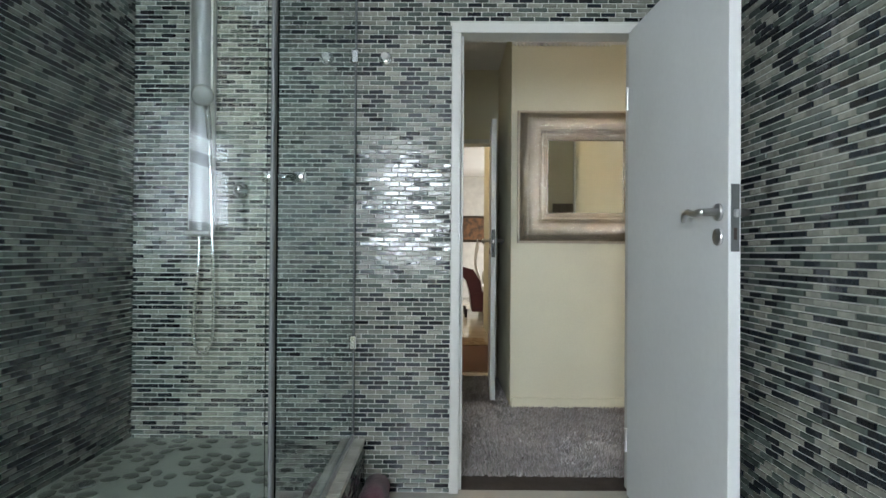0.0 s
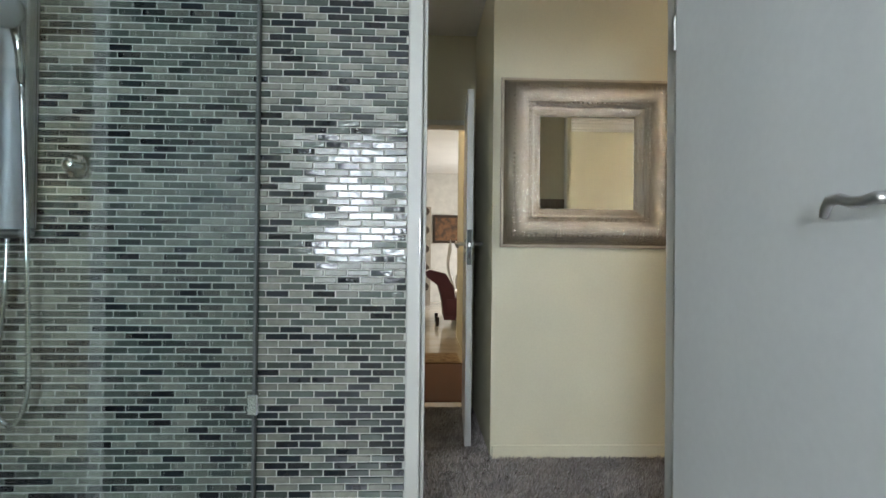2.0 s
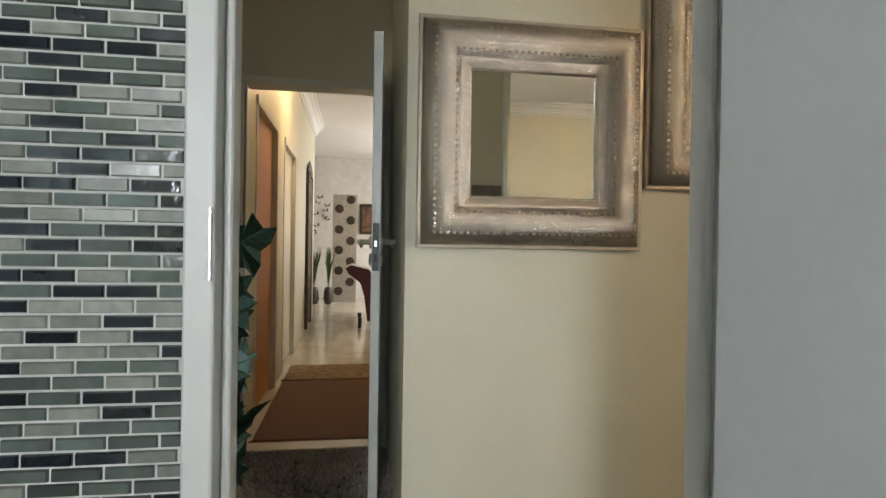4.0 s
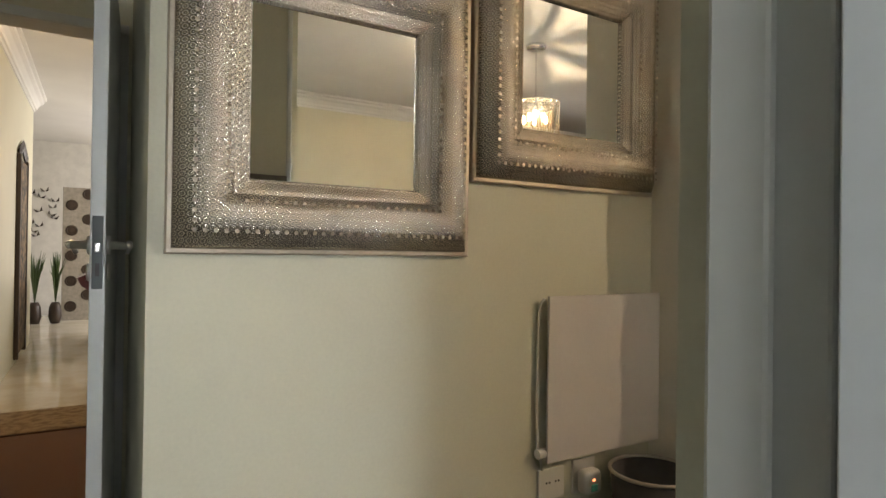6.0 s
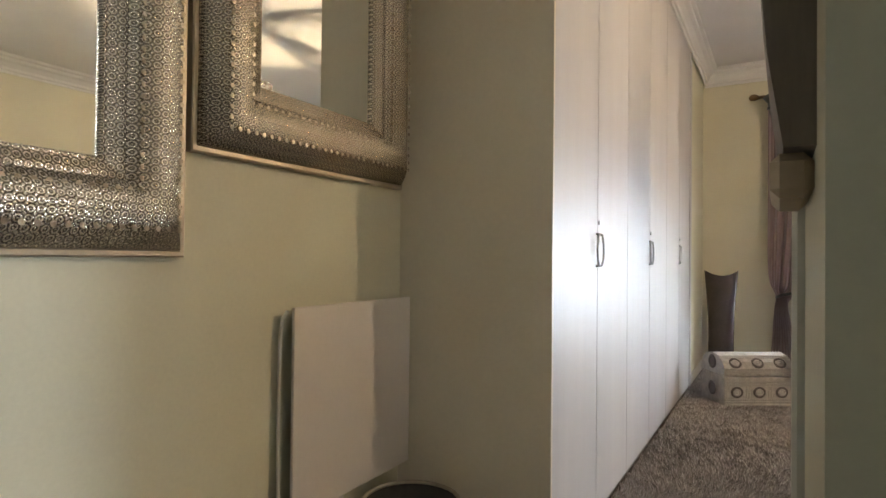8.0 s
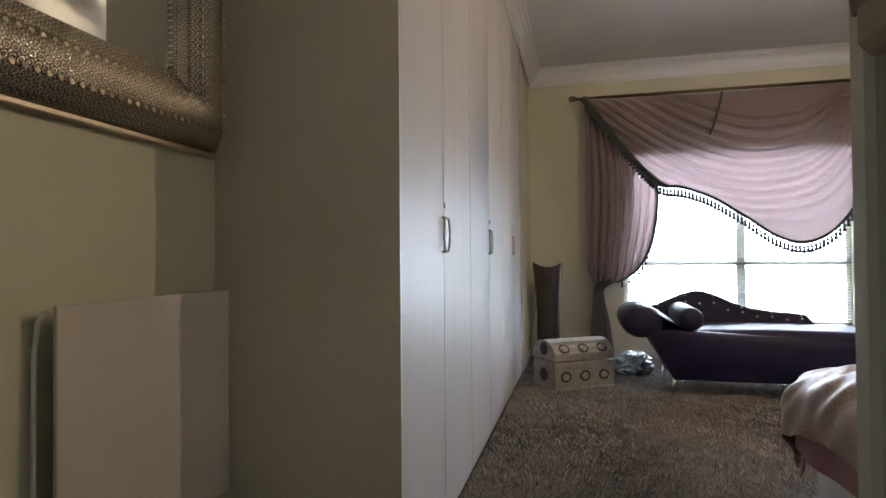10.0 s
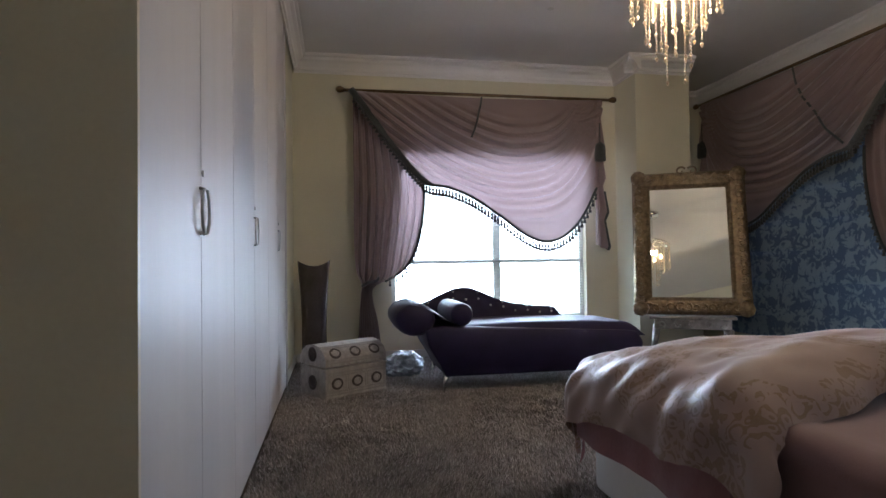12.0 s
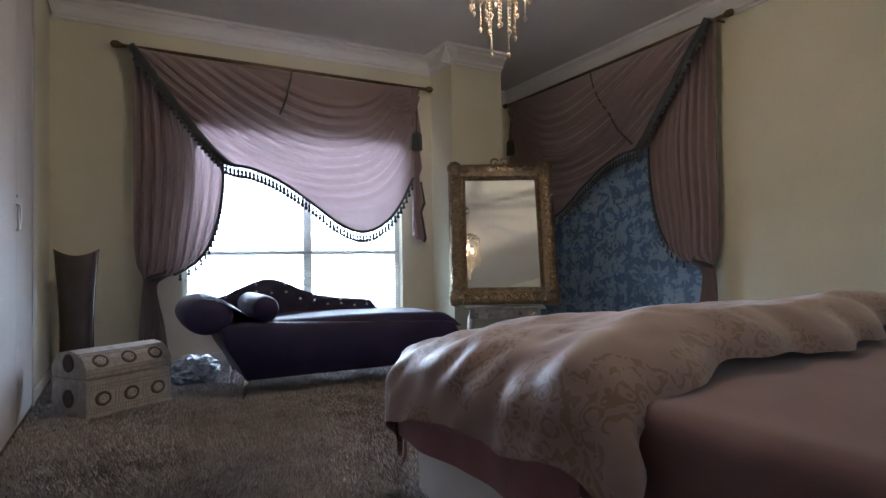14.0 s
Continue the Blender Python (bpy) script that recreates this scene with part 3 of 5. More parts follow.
wall_mirror(0.545, 1.480, 1.14, 2.055, 0.209, "large square mirror in a wide embossed pewter frame")
wall_mirror(1.494, 2.40, 1.398, 2.295, 0.205, "square mirror with embossed pewter frame, hung higher beside the wardrobe")

HEAT = mat("heater_white", (0.66, 0.60, 0.56), 0.45, var=0.05, scale=3, bump=0.06)
PLASTIC = mat("white_plastic", (0.70, 0.66, 0.60), 0.35, var=0.04, bump=0.02)
ht = thing("panel_heater", 0, MW, 0, "flat off-white electric panel heater on the wall", "heater")
part("panel", B(1.822, -0.05, 0.385, 2.425, -0.038, 0.997, 0.003, 2), HEAT, ht)
for x in (1.92, 2.32):
    for z in (0.5, 0.92):
        part("spacer", B(x - 0.015, -0.038, z - 0.015, x + 0.015, 0, z + 0.015), PLASTIC, ht)
part("switch", lathe(bmesh.new(), [(0.018, -0.02), (0.018, 0.02)], 12, pose(1.808, -0.03, 0.42, 0, 90, 0)), PLASTIC, ht)
part("cable", tube(bmesh.new(), [(1.824, -0.02, 0.985), (1.806, -0.018, 0.965), (1.80, -0.015, 0.9), (1.798, -0.015, 0.6), (1.80, -0.018, 0.44), (1.808, -0.022, 0.41), (1.83, -0.012, 0.35)], 0.0055, 8), PLASTIC, ht, "white heater cable", True)


def socket(x, z, w, label, h=0.115):
    s = thing("wall_socket", x, MW, z, label, "socket", "wall sockets")
    part("plate", B(0, -0.010, 0, w, 0, h, 0.003, 2), PLASTIC, s)
    for a in (0.30, 0.42, 0.66, 0.78):
        part("hole", lathe(bmesh.new(), [(0.0045, 0), (0.0045, 0.001)], 8, pose(w * a, -0.0098, h * 0.55, 90, 0, 0)), DARK, s)
    return s


socket(1.815, 0.232, 0.125, "white double wall socket under the heater")
socket(1.985, 0.228, 0.115, "steel-rimmed wall socket holding a plug-in freshener", 0.13)
fr = thing("plug_in_freshener", 2.042, MW - 0.012, 0.27, "white plug-in air freshener with a green window", "air freshener")
part("body", B(-0.042, -0.055, -0.035, 0.042, 0, 0.055, 0.016, 3), PLASTIC, fr, smooth=True)
part("window", B(-0.016, -0.058, -0.022, 0.018, -0.052, 0.006, 0.003), mat("green_gel", (0.12, 0.42, 0.30), 0.2), fr)
part("pilot_lamp", B(-0.008, -0.058, 0.018, 0.004, -0.053, 0.026, 0.002), glow("pilot_red", (1.0, 0.25, 0.1), 2.0), fr)
BIN = mat("dark_mesh_metal", (0.05, 0.045, 0.042), 0.5, 0.4, var=0.2, scale=30, bump=0.4, bscale=200)
bn = thing("waste_bin", 2.20, 3.78, 0, "dark round waste bin in the corner", "bin")
part("body", lathe(bmesh.new(), [(0.12, 0), (0.125, 0.01), (0.158, 0.345), (0.153, 0.345), (0.12, 0.02)], 28), BIN, bn, smooth=True)
rim = [(0.158 * math.cos(a * math.pi / 16), 0.158 * math.sin(a * math.pi / 16), 0.348) for a in range(33)]
part("rim", tube(bmesh.new(), rim, 0.007, 8), SMOOTHP, bn, smooth=True)

plq = thing("wall_plaque", 1.105, LY, 1.19, "small dark wooden plaque with pale foot on the wall", "plaque")
part("board", extrude_profile(bmesh.new(), [(0, 0.03), (0.018, 0.03), (0.027, 0.09), (0.033, 0.16), (0.033, 0.33), (0, 0.33)], (-0.09, 0, 0), (0.09, 0, 0), (0, 1, 0)), mat("weathered_wood", (0.16, 0.135, 0.115), 0.55, var=0.25, scale=7, bump=0.2, bscale=40, stretch=(6, 6, 1)), plq)
part("foot", B(-0.07, 0, 0, 0.07, 0.026, 0.03, 0.006), mat("pale_wood", (0.42, 0.33, 0.24), 0.5, var=0.2), plq)

# ivy
LEAF = mat("ivy_leaf", (0.026, 0.07, 0.04), 0.52, var=0.35, scale=18, bump=0.3, bscale=60, obj=0.35, second=(0.05, 0.11, 0.075))
STEM = mat("ivy_stem", (0.06, 0.05, 0.03), 0.7)
ivy = thing("ivy_plant", -0.04, 3.2, -0.0, "dark green artificial ivy trailing from a slim stand", "plant")
IVY = [(0, 0), (0.20, -0.10), (0.46, -0.06), (0.36, 0.12), (0.50, 0.42), (0.28, 0.40), (0.16, 0.62), (0.0, 1.0), (-0.16, 0.62), (-0.28, 0.40), (-0.50, 0.42), (-0.36, 0.12), (-0.46, -0.06), (-0.20, -0.10)]
lm = bmesh.new()
rimv = [lm.verts.new(Vector((x, y, -0.22 * abs(x) - 0.14 * y * y + (0.05 if i % 2 else -0.03)))) for i, (x, y) in enumerate(IVY)]
cv = lm.verts.new(Vector((0, 0.36, 0.03)))
for i in range(len(rimv)):
    lm.faces.new((cv, rimv[i], rimv[(i + 1) % len(rimv)]))
leaf_me = mesh("leaf", lm, LEAF)
part("stand", lathe(bmesh.new(), [(0.16, 0), (0.16, 0.02), (0.03, 0.04), (0.022, 0.5), (0.03, 1.0), (0.10, 1.02), (0.12, 1.00), (0.13, 1.10), (0.12, 1.11), (0.10, 1.06)], 20, Matrix.Translation((-0.10, 0, 0))), DARK, ivy, smooth=True)
ri = random.Random(11)
for s in range(13):
    a0 = ri.uniform(-0.9, 1.2)
    reach = ri.uniform(0.05, 0.19)
    drop = ri.uniform(0.25, 0.95)
    pts = []
    for k in range(9):
        u = k / 8
        pts.append(Vector((-0.10 + math.cos(a0) * reach * min(1, 2.2 * u) + 0.02 * math.sin(5 * u + s), math.sin(a0) * reach * min(1, 2.2 * u) + 0.02 * math.cos(4 * u + s), 1.11 + 0.14 * math.sin(min(1, u * 2.4) * math.pi) - drop * u ** 1.5)))
    st = part("vine", tube(bmesh.new(), pts, [0.005 - 0.003 * k / 8 for k in range(9)], 6), STEM, ivy)
    for k in range(1, 9):
        for q in range(1):
            p = pts[k] + Vector((ri.uniform(-0.02, 0.02), ri.uniform(-0.02, 0.02), ri.uniform(-0.03, 0.03)))
            if p.x > 0.13:
                p.x = 0.13
            o = new("leaf", leaf_me)
            o.parent = ivy
            sc = ri.uniform(0.10, 0.15)
            o.matrix_local = Matrix.Translation(p) @ Euler((radians(ri.uniform(60, 150)), radians(ri.uniform(-30, 30)), radians(ri.uniform(-75, 75) + (180 if ri.random() < 0.3 else 0)))).to_matrix().to_4x4() @ Matrix.Diagonal((sc, sc, sc, 1))
for p, e, sc in (((0.12, -0.02, 1.13), (100, -65, -15), 0.15), ((0.05, -0.03, 1.02), (95, 200, 10), 0.15), ((-0.01, -0.05, 0.98), (100, 170, -20), 0.14), ((0.02, -0.06, 0.90), (95, 160, 25), 0.15), ((0.0, -0.02, 1.24), (80, -50, 10), 0.14)):
    o = new("leaf", leaf_me)
    o.parent = ivy
    o.matrix_local = Matrix.Translation(p) @ Euler([radians(a) for a in e]).to_matrix().to_4x4() @ Matrix.Diagonal((sc, sc, sc, 1))

# ---- hall beyond the door ----
HX = -0.31
hw = B(HX - 0.12, 5.12, -0.1, HX, 5.50, 3.0)
for y0, y1 in ((6.50, 6.98), (7.95, 10.9)):
    box(hw, HX - 0.12, y0, -0.1, HX, y1, 3.0)
for y0, y1 in ((5.50, 6.50), (6.98, 7.95)):
    box(hw, HX - 0.12, y0, 2.06, HX, y1, 3.0)
wall("wall_hall_left", hw, CREAM, "cream hall wall with two doorways")
wall("wall_hall_right", B(0.62, 5.12, -0.1, 0.75, 8.6, 3.0), CREAM, "cream painted hall wall")
ORANGE = mat("orange_stained_wood", (0.52, 0.21, 0.06), 0.45, var=0.15, scale=5, bump=0.1, bscale=40, stretch=(5, 5, 0.6))
for y0, y1, mm, nm, ang in ((5.50, 6.50, ORANGE, "orange stained wooden side-room door in a cream frame", 0), (6.98, 7.95, CREAM, "cream painted side-room door in its frame", 0)):
    f = thing("door_frame_side_room", 0, 0, 0, "cream painted frame of a side-room doorway", "door frame", kind="structure")
    part("jamb", B(HX - 0.13, y0, 0, HX + 0.006, y0 + 0.05, 2.06, 0.003), WHITE, f)
    part("jamb", B(HX - 0.13, y1 - 0.05, 0, HX + 0.015, y1, 2.06, 0.003), WHITE, f)
    part("head", B(HX - 0.13, y0, 2.02, HX + 0.015, y1, 2.08, 0.003), WHITE, f)
    dd = thing("side_room_door", HX - 0.03, y1 - 0.06, 0, nm, "door", rz=90 + ang)
    part("leaf", B(-(y1 - y0 - 0.12), 0, 0.01, 0, 0.04, 2.02, 0.003), mm, dd)
    part("handle", B(-(y1 - y0 - 0.16), -0.03, 1.0, -(y1 - y0 - 0.28), -0.015, 1.025, 0.005), STEEL, dd)
for k in range(4):
    single("door_hinge", B(HX - 0.02, 7.03, 0.25 + k * 0.45, HX + 0.0, 7.044, 0.36 + k * 0.45), DARK, "small dark hinge on the door frame", "hinge", "hinges")
# the orange of this wall stands for warm lamplight on it
wall("wall_side_room", B(-3.0, 5.0, -0.1, -2.9, 8.2, 3.0), mat("orange_lit_paint", (0.55, 0.40, 0.24), 0.6), "side-room wall with orange lamplight in its colour")
wall("wall_side_room_south", B(-2.9, 5.0, -0.1, -0.55, 5.12, 3.0), CREAM, "cream side-room wall")
wall("wall_side_room_north", B(-2.9, 8.1, -0.1, HX - 0.12, 8.2, 3.0), CREAM, "cream side-room wall")
wall("wall_lounge_end", B(-3.0, 14.2, -0.1, 4.0, 14.35, 3.0), mat("lounge_white_paint", (0.66, 0.65, 0.62), 0.6), "white painted lounge wall")
wall("wall_lounge_left", B(-3.0, 8.2, -0.1, -2.88, 14.2, 3.0), CREAM, "cream lounge wall")
lr = B(4.0, 8.5, -0.1, 4.15, 10.5, 3.0)
box(lr, 4.0, 13.5, -0.1, 4.15, 14.35, 3.0), box(lr, 4.0, 10.5, 2.4, 4.15, 13.5, 3.0), box(lr, 4.0, 10.5, -0.1, 4.15, 13.5, 0.3)
wall("wall_lounge_right", lr, CREAM, "cream lounge wall with a window")
wall("wall_lounge_near", B(0.75, 8.5, -0.1, 4.0, 8.6, 3.0), CREAM, "cream lounge wall")
cornice("cornice_hall", (HX, 5.2), (HX, 10.9), (1, 0), 2.95, 1.2)

RUG = mat("brown_woven_rug", (0.13, 0.055, 0.025), 0.95, var=0.25, scale=9, bump=0.5, bscale=220, bdist=0.004, sheen=0.2, stretch=(1, 6, 1))
RUG2 = mat("beige_patterned_rug", (0.30, 0.22, 0.13), 0.95, var=0.3, scale=16, bump=0.5, bscale=220, second=(0.14, 0.09, 0.05))
for nm, y0, y1, mm, lb in (("hall_rug", 5.17, 6.64, RUG, "dark brown woven runner on the marble hall floor"), ("hall_rug", 6.70, 7.28, RUG2, "beige patterned rug on the marble hall floor")):
    r = thing(nm, 0.14, 0, 0.0, lb, "rug", "hall rugs")
    part("mat", B(-0.40, y0, -0.006, 0.40, y1, 0.010, 0.004), mm, r)
    part("border", B(-0.415, y0 - 0.02, -0.006, 0.415, y0 + 0.004, 0.006, 0.002), mat("rug_border", (0.06, 0.03, 0.02), 0.9), r)
hang = thing("wall_hanging", HX, 9.7, 0.08, "tall dark carved wall panel on the hall wall", "wall panel")
part("panel", B(0.0, -0.32, 0, 0.03, 0.32, 1.95, 0.006), mat("dark_tapestry", (0.05, 0.04, 0.03), 0.8, var=0.6, scale=14, second=(0.20, 0.13, 0.07)), hang)
part("border", B(0.0, -0.36, -0.04, 0.04, -0.32, 1.99, 0.006), DARK, hang)
part("border", B(0.0, 0.32, -0.04, 0.04, 0.36, 1.99, 0.006), DARK, hang)
crest = bmesh.new()
for k in range(7):
    a = (k - 3) / 3
    lathe(crest, [(0.02, -0.02), (0.07 - 0.02 * abs(a), 0.0), (0.02, 0.02)], 10, pose(0.02, a * 0.28, 2.02 + 0.09 * (1 - abs(a)), 0, 90, 0))
part("crest", crest, DARK, hang)
SCR = mat("patterned_screen", (0.30, 0.27, 0.23), 0.7, var=0.25, scale=20, bump=0.3)
scr = thing("folding_screen", 0.14, 13.2, 0, "grey patterned panel screen with dark rosettes", "screen")
part("panel", B(-0.24, 0, 0, 0.22, 0.03, 2.1, 0.004), SCR, scr)
for k in range(5):
    for c in (-0.12, 0.10):
        part("rosette", lathe(bmesh.new(), [(0.085, 0), (0.085, 0.006), (0.06, 0.008), (0.055, 0.003), (0.03, 0.006)], 14, pose(c, 0, 0.22 + 0.4 * k + (0.2 if c > 0 else 0) * 0.9, 90, 0, 0)), DARK, scr)
for k in range(12):
    bu = bmesh.new()
    for sgn in (-1, 1):
        vs = [bu.verts.new(p) for p in (Vector((0, 0, -0.03)), Vector((sgn * 0.06, -0.03, 0.04)), Vector((sgn * 0.05, -0.025, -0.03)), Vector((0, -0.006, -0.034)))]
        bu.faces.new(vs)
    single("butterfly_ornament", bu, DARK, "small dark butterfly ornament fixed on the wall", "ornament", "butterfly ornaments").matrix_world = pose(-0.22 - 0.45 * ri.random(), 14.19, 1.35 + 0.07 * k + 0.05 * ri.random(), 0, ri.uniform(-40, 40), 0)
VELV = mat("burgundy_velvet", (0.06, 0.010, 0.022), 0.8, var=0.2, scale=6, bump=0.2, bscale=60, sheen=0.5)


def lounge_chair(x, y, rz):
    c = thing("lounge_chair", x, y, 0, "burgundy velvet high-backed chair with buttons", "chair", rz=rz)
    prof = [(0.0, 0.10), (0.04, 0.42), (0.10, 0.62), (0.26, 0.74), (0.30, 0.82), (0.22, 0.86), (-0.02, 0.80), (-0.14, 0.6), (-0.18, 0.3), (-0.18, 0.1)]
    part("back", extrude_profile(bmesh.new(), [(a, b) for a, b in prof], (0, -0.35, 0), (0, 0.35, 0), (-1, 0, 0)), VELV, c)
    part("seat", B(0.0, -0.36, 0.14, 0.62, 0.36, 0.44, 0.05, 3), VELV, c, smooth=True)
    for a, b in ((0.56, -0.3), (0.56, 0.3), (-0.1, -0.3), (-0.1, 0.3)):
        part("leg", lathe(bmesh.new(), [(0.02, 0), (0.03, 0.14)], 10, Matrix.Translation((a, b, 0))), DARK, c)


lounge_chair(0.5, 10.0, 0)
SILVER = mat("silver_satin", (0.62, 0.60, 0.56), 0.5, var=0.15, scale=6, bump=0.2, sheen=0.3)
sofa = thing("silver_armchair", 1.12, 10.95, -0.006, "pale silver high-backed armchair in the lounge", "armchair")
part("back", sheet(bmesh.new(), lambda u, v: Vector((-0.45 + 0.06 * math.sin(v * 6), 0.5 * math.sin((u - 0.5) * 2.6), 0.1 + v * 1.15 + 0.1 * math.cos((u - 0.5) * 5) * v)), 14, 10), SILVER, sofa, smooth=True)
part("seat", B(-0.42, -0.42, 0.0, 0.4, 0.42, 0.48, 0.06, 3), SILVER, sofa, smooth=True)
part("arm", lathe(bmesh.new(), [(0.08, -0.4), (0.13, -0.38), (0.13, 0.38), (0.08, 0.4)], 14, pose(0, -0.45, 0.66, 0, 90, 0)), SILVER, sofa, smooth=True)
pic = thing("framed_picture", 0.78, 14.19, 1.35, "dark framed picture in brown tones", "picture")
part("canvas", B(-0.3, -0.02, 0.04, 0.3, 0, 0.6), mat("picture_tones", (0.22, 0.11, 0.05), 0.7, var=0.5, scale=7, second=(0.05, 0.03, 0.02)), pic)
part("frame", ring_frame(bmesh.new(), [(0, 0), (0, 0.04), (0.05, 0.04), (0.06, 0.02)], -0.36, 0.36, 0, 0.64), DARK, pic)
GRASSM = mat("tall_grass_plant", (0.06, 0.10, 0.03), 0.6, var=0.3, scale=10)
for gx in (-0.42, -0.16):
    gp = thing("tall_plant", gx, 12.9, 0, "tall thin green plant in a floor vase", "plant")
    part("vase", lathe(bmesh.new(), [(0.06, 0), (0.09, 0.1), (0.08, 0.25), (0.05, 0.32)], 14), DARK, gp, smooth=True)
    bl = bmesh.new()
    for k in range(40):
        a, lean = ri.uniform(0, 6.28), ri.uniform(0.02, 0.14)
        tube(bl, [(0, 0, 0.3), (lean * 0.4 * math.cos(a), lean * 0.4 * math.sin(a), 0.7), (lean * math.cos(a), lean * math.sin(a), ri.uniform(0.8, 1.1))], [0.006, 0.012, 0.002], 3)
    part("foliage", bl, GRASSM, gp)

# ---- bedroom ----


def wardrobe_unit(x0, x1, label):
    w = thing("wardrobe", x0, WF, 0, label, "wardrobe", "built-in wardrobes")
    L = x1 - x0
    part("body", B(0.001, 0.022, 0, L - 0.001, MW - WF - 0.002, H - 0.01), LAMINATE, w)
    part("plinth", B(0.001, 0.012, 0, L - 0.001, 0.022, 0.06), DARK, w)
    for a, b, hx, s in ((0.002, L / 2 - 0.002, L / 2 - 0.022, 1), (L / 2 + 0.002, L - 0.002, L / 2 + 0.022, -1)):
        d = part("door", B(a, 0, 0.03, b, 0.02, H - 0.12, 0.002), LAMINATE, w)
        hp = [(hx, 0.0, 1.115), (hx, -0.014, 1.117), (hx - s * 0.02, -0.015, 1.145), (hx - s * 0.03, -0.015, 1.185), (hx - s * 0.02, -0.015, 1.225), (hx, -0.014, 1.253), (hx, 0.0, 1.255)]
        part("handle", tube(bmesh.new(), hp, 0.0055, 8), STEEL, d, "bowed steel handle", True)
    part("lock", lathe(bmesh.new(), [(0.010, 0), (0.010, 0.006), (0.006, 0.008)], 12, pose(L / 2 + 0.016, 0, 1.305, 90, 0, 0)), STEEL, w)
    return w


PX = 2.56
for a, b, lb in ((PX, 3.726, "white laminate double wardrobe with bowed handles, beside the mirrors"), (3.726, 4.943, "white laminate double wardrobe with bowed handles"), (4.943, 6.16, "white laminate double wardrobe with bowed handles")):
    wardrobe_unit(a, b, lb)
sp = bmesh.new()
lo = [sp.verts.new(p) for p in ((2.425, MW, 0), (PX - 0.016, WF - 0.004, 0), (PX - 0.001, WF - 0.004, 0), (PX - 0.001, MW, 0))]
hi = [sp.verts.new(v.co + Vector((0, 0, H))) for v in lo]
for i in range(4):
    sp.faces.new((lo[i], lo[(i + 1) % 4], hi[(i + 1) % 4], hi[i]))
sp.faces.new(lo), sp.faces.new(hi)
single("wardrobe_side_panel", sp, PANEL, "beige side panel at the end of the wardrobes", "panel")
single("wardrobe_end_trim", B(6.162, WF - 0.006, 0, 6.258, MW, H - 0.02, 0.003), LAMINATE, "white filler strip beside the last wardrobe", "trim")

# window, blind, daylight
wn = thing("window_bedroom", EX, 0, 0, "white framed bedroom window behind a venetian blind", "window", kind="structure")
y0, y1, z0, z1 = W1
for a in ((0.08, y0, z0, 0.14, y0 + 0.05, z1), (0.08, y1 - 0.05, z0, 0.14, y1, z1), (0.08, y0, z0, 0.14, y1, z0 + 0.05), (0.08, y0, z1 - 0.05, 0.14, y1, z1), (0.08, 1.235, z0, 0.14, 1.315, z1), (0.08, y0, 0.99, 0.14, y1, 1.04)):
    part("window_frame", B(*a), WHITE, wn)
part("window_sill", B(-0.02, y0, z0 - 0.03, 0.16, y1, z0 + 0.002, 0.004), WHITE, wn)
for a, b in ((y0 + 0.05, 1.235), (1.315, y1 - 0.05)):
    p = part("pane", B(0.105, a, z0 + 0.05, 0.111, b, z1 - 0.05), GLASS, wn)
    p.visible_shadow = False
vb = thing("venetian_blind", EX + 0.035, 0, 0, "white venetian blind with fine open slats", "blind")
slat_me = mesh("slat", B(-0.0125, y0 + 0.03, -0.0006, 0.0125, y1 - 0.03, 0.0006), WHITE)
for k in range(66):
    s = new("slat", slat_me)
    s.parent = vb
    s.matrix_local = pose(0, 0, z0 + 0.03 + k * 0.0304, 0, -14, 0)
part("head_rail", B(-0.02, y0 + 0.02, z1 - 0.05, 0.02, y1 - 0.02, z1 - 0.01, 0.003), WHITE, vb)
for yy in (0.55, 1.3, 2.1):
    part("cord", tube(bmesh.new(), [(-0.014, yy, z0 + 0.02), (-0.014, yy, z1 - 0.03)], 0.0012, 4), WHITE, vb)
single("backdrop_garden", B(9.2, -2.4, -0.28, 9.25, 5.4, 5.0), DAY, "white overcast daylight outside the bedroom window", "backdrop", kind="structure")


def cloth(name, base, trans):
    m = bpy.data.materials.new(name)
    m.use_nodes = True
    t = m.node_tree
    L = t.links.new
    b = t.nodes["Principled BSDF"]
    tc = t.nodes.new("ShaderNodeTexCoord")
    n1, n2 = nd(t, "ShaderNodeTexNoise", Scale=3.0, Detail=5.0), nd(t, "ShaderNodeTexNoise", Scale=240.0, Detail=2.0)
    L(tc.outputs["Object"], n1.inputs[0]), L(tc.outputs["Object"], n2.inputs[0])
    r = t.nodes.new("ShaderNodeValToRGB")
    r.color_ramp.elements[0].color, r.color_ramp.elements[1].color = (*[c * 0.8 for c in base], 1), (*[c * 1.15 for c in base], 1)
    L(n1.outputs[0], r.inputs[0]), L(r.outputs[0], b.inputs["Base Color"])
    b.inputs["Roughness"].default_value, b.inputs["Sheen Weight"].default_value = 0.6, 0.4
    bp = nd(t, "ShaderNodeBump", Strength=0.2, Distance=0.001)
    L(n2.outputs[0], bp.inputs["Height"]), L(bp.outputs[0], b.inputs["Normal"])
    tr = t.nodes.new("ShaderNodeBsdfTranslucent")
    tr.inputs[0].default_value = (*base, 1)
    mx = t.nodes.new("ShaderNodeMixShader")
    mx.inputs[0].default_value = trans
    L(b.outputs[0], mx.inputs[1]), L(tr.outputs[0], mx.inputs[2]), L(mx.outputs[0], t.nodes["Material Output"].inputs[0])
    return m


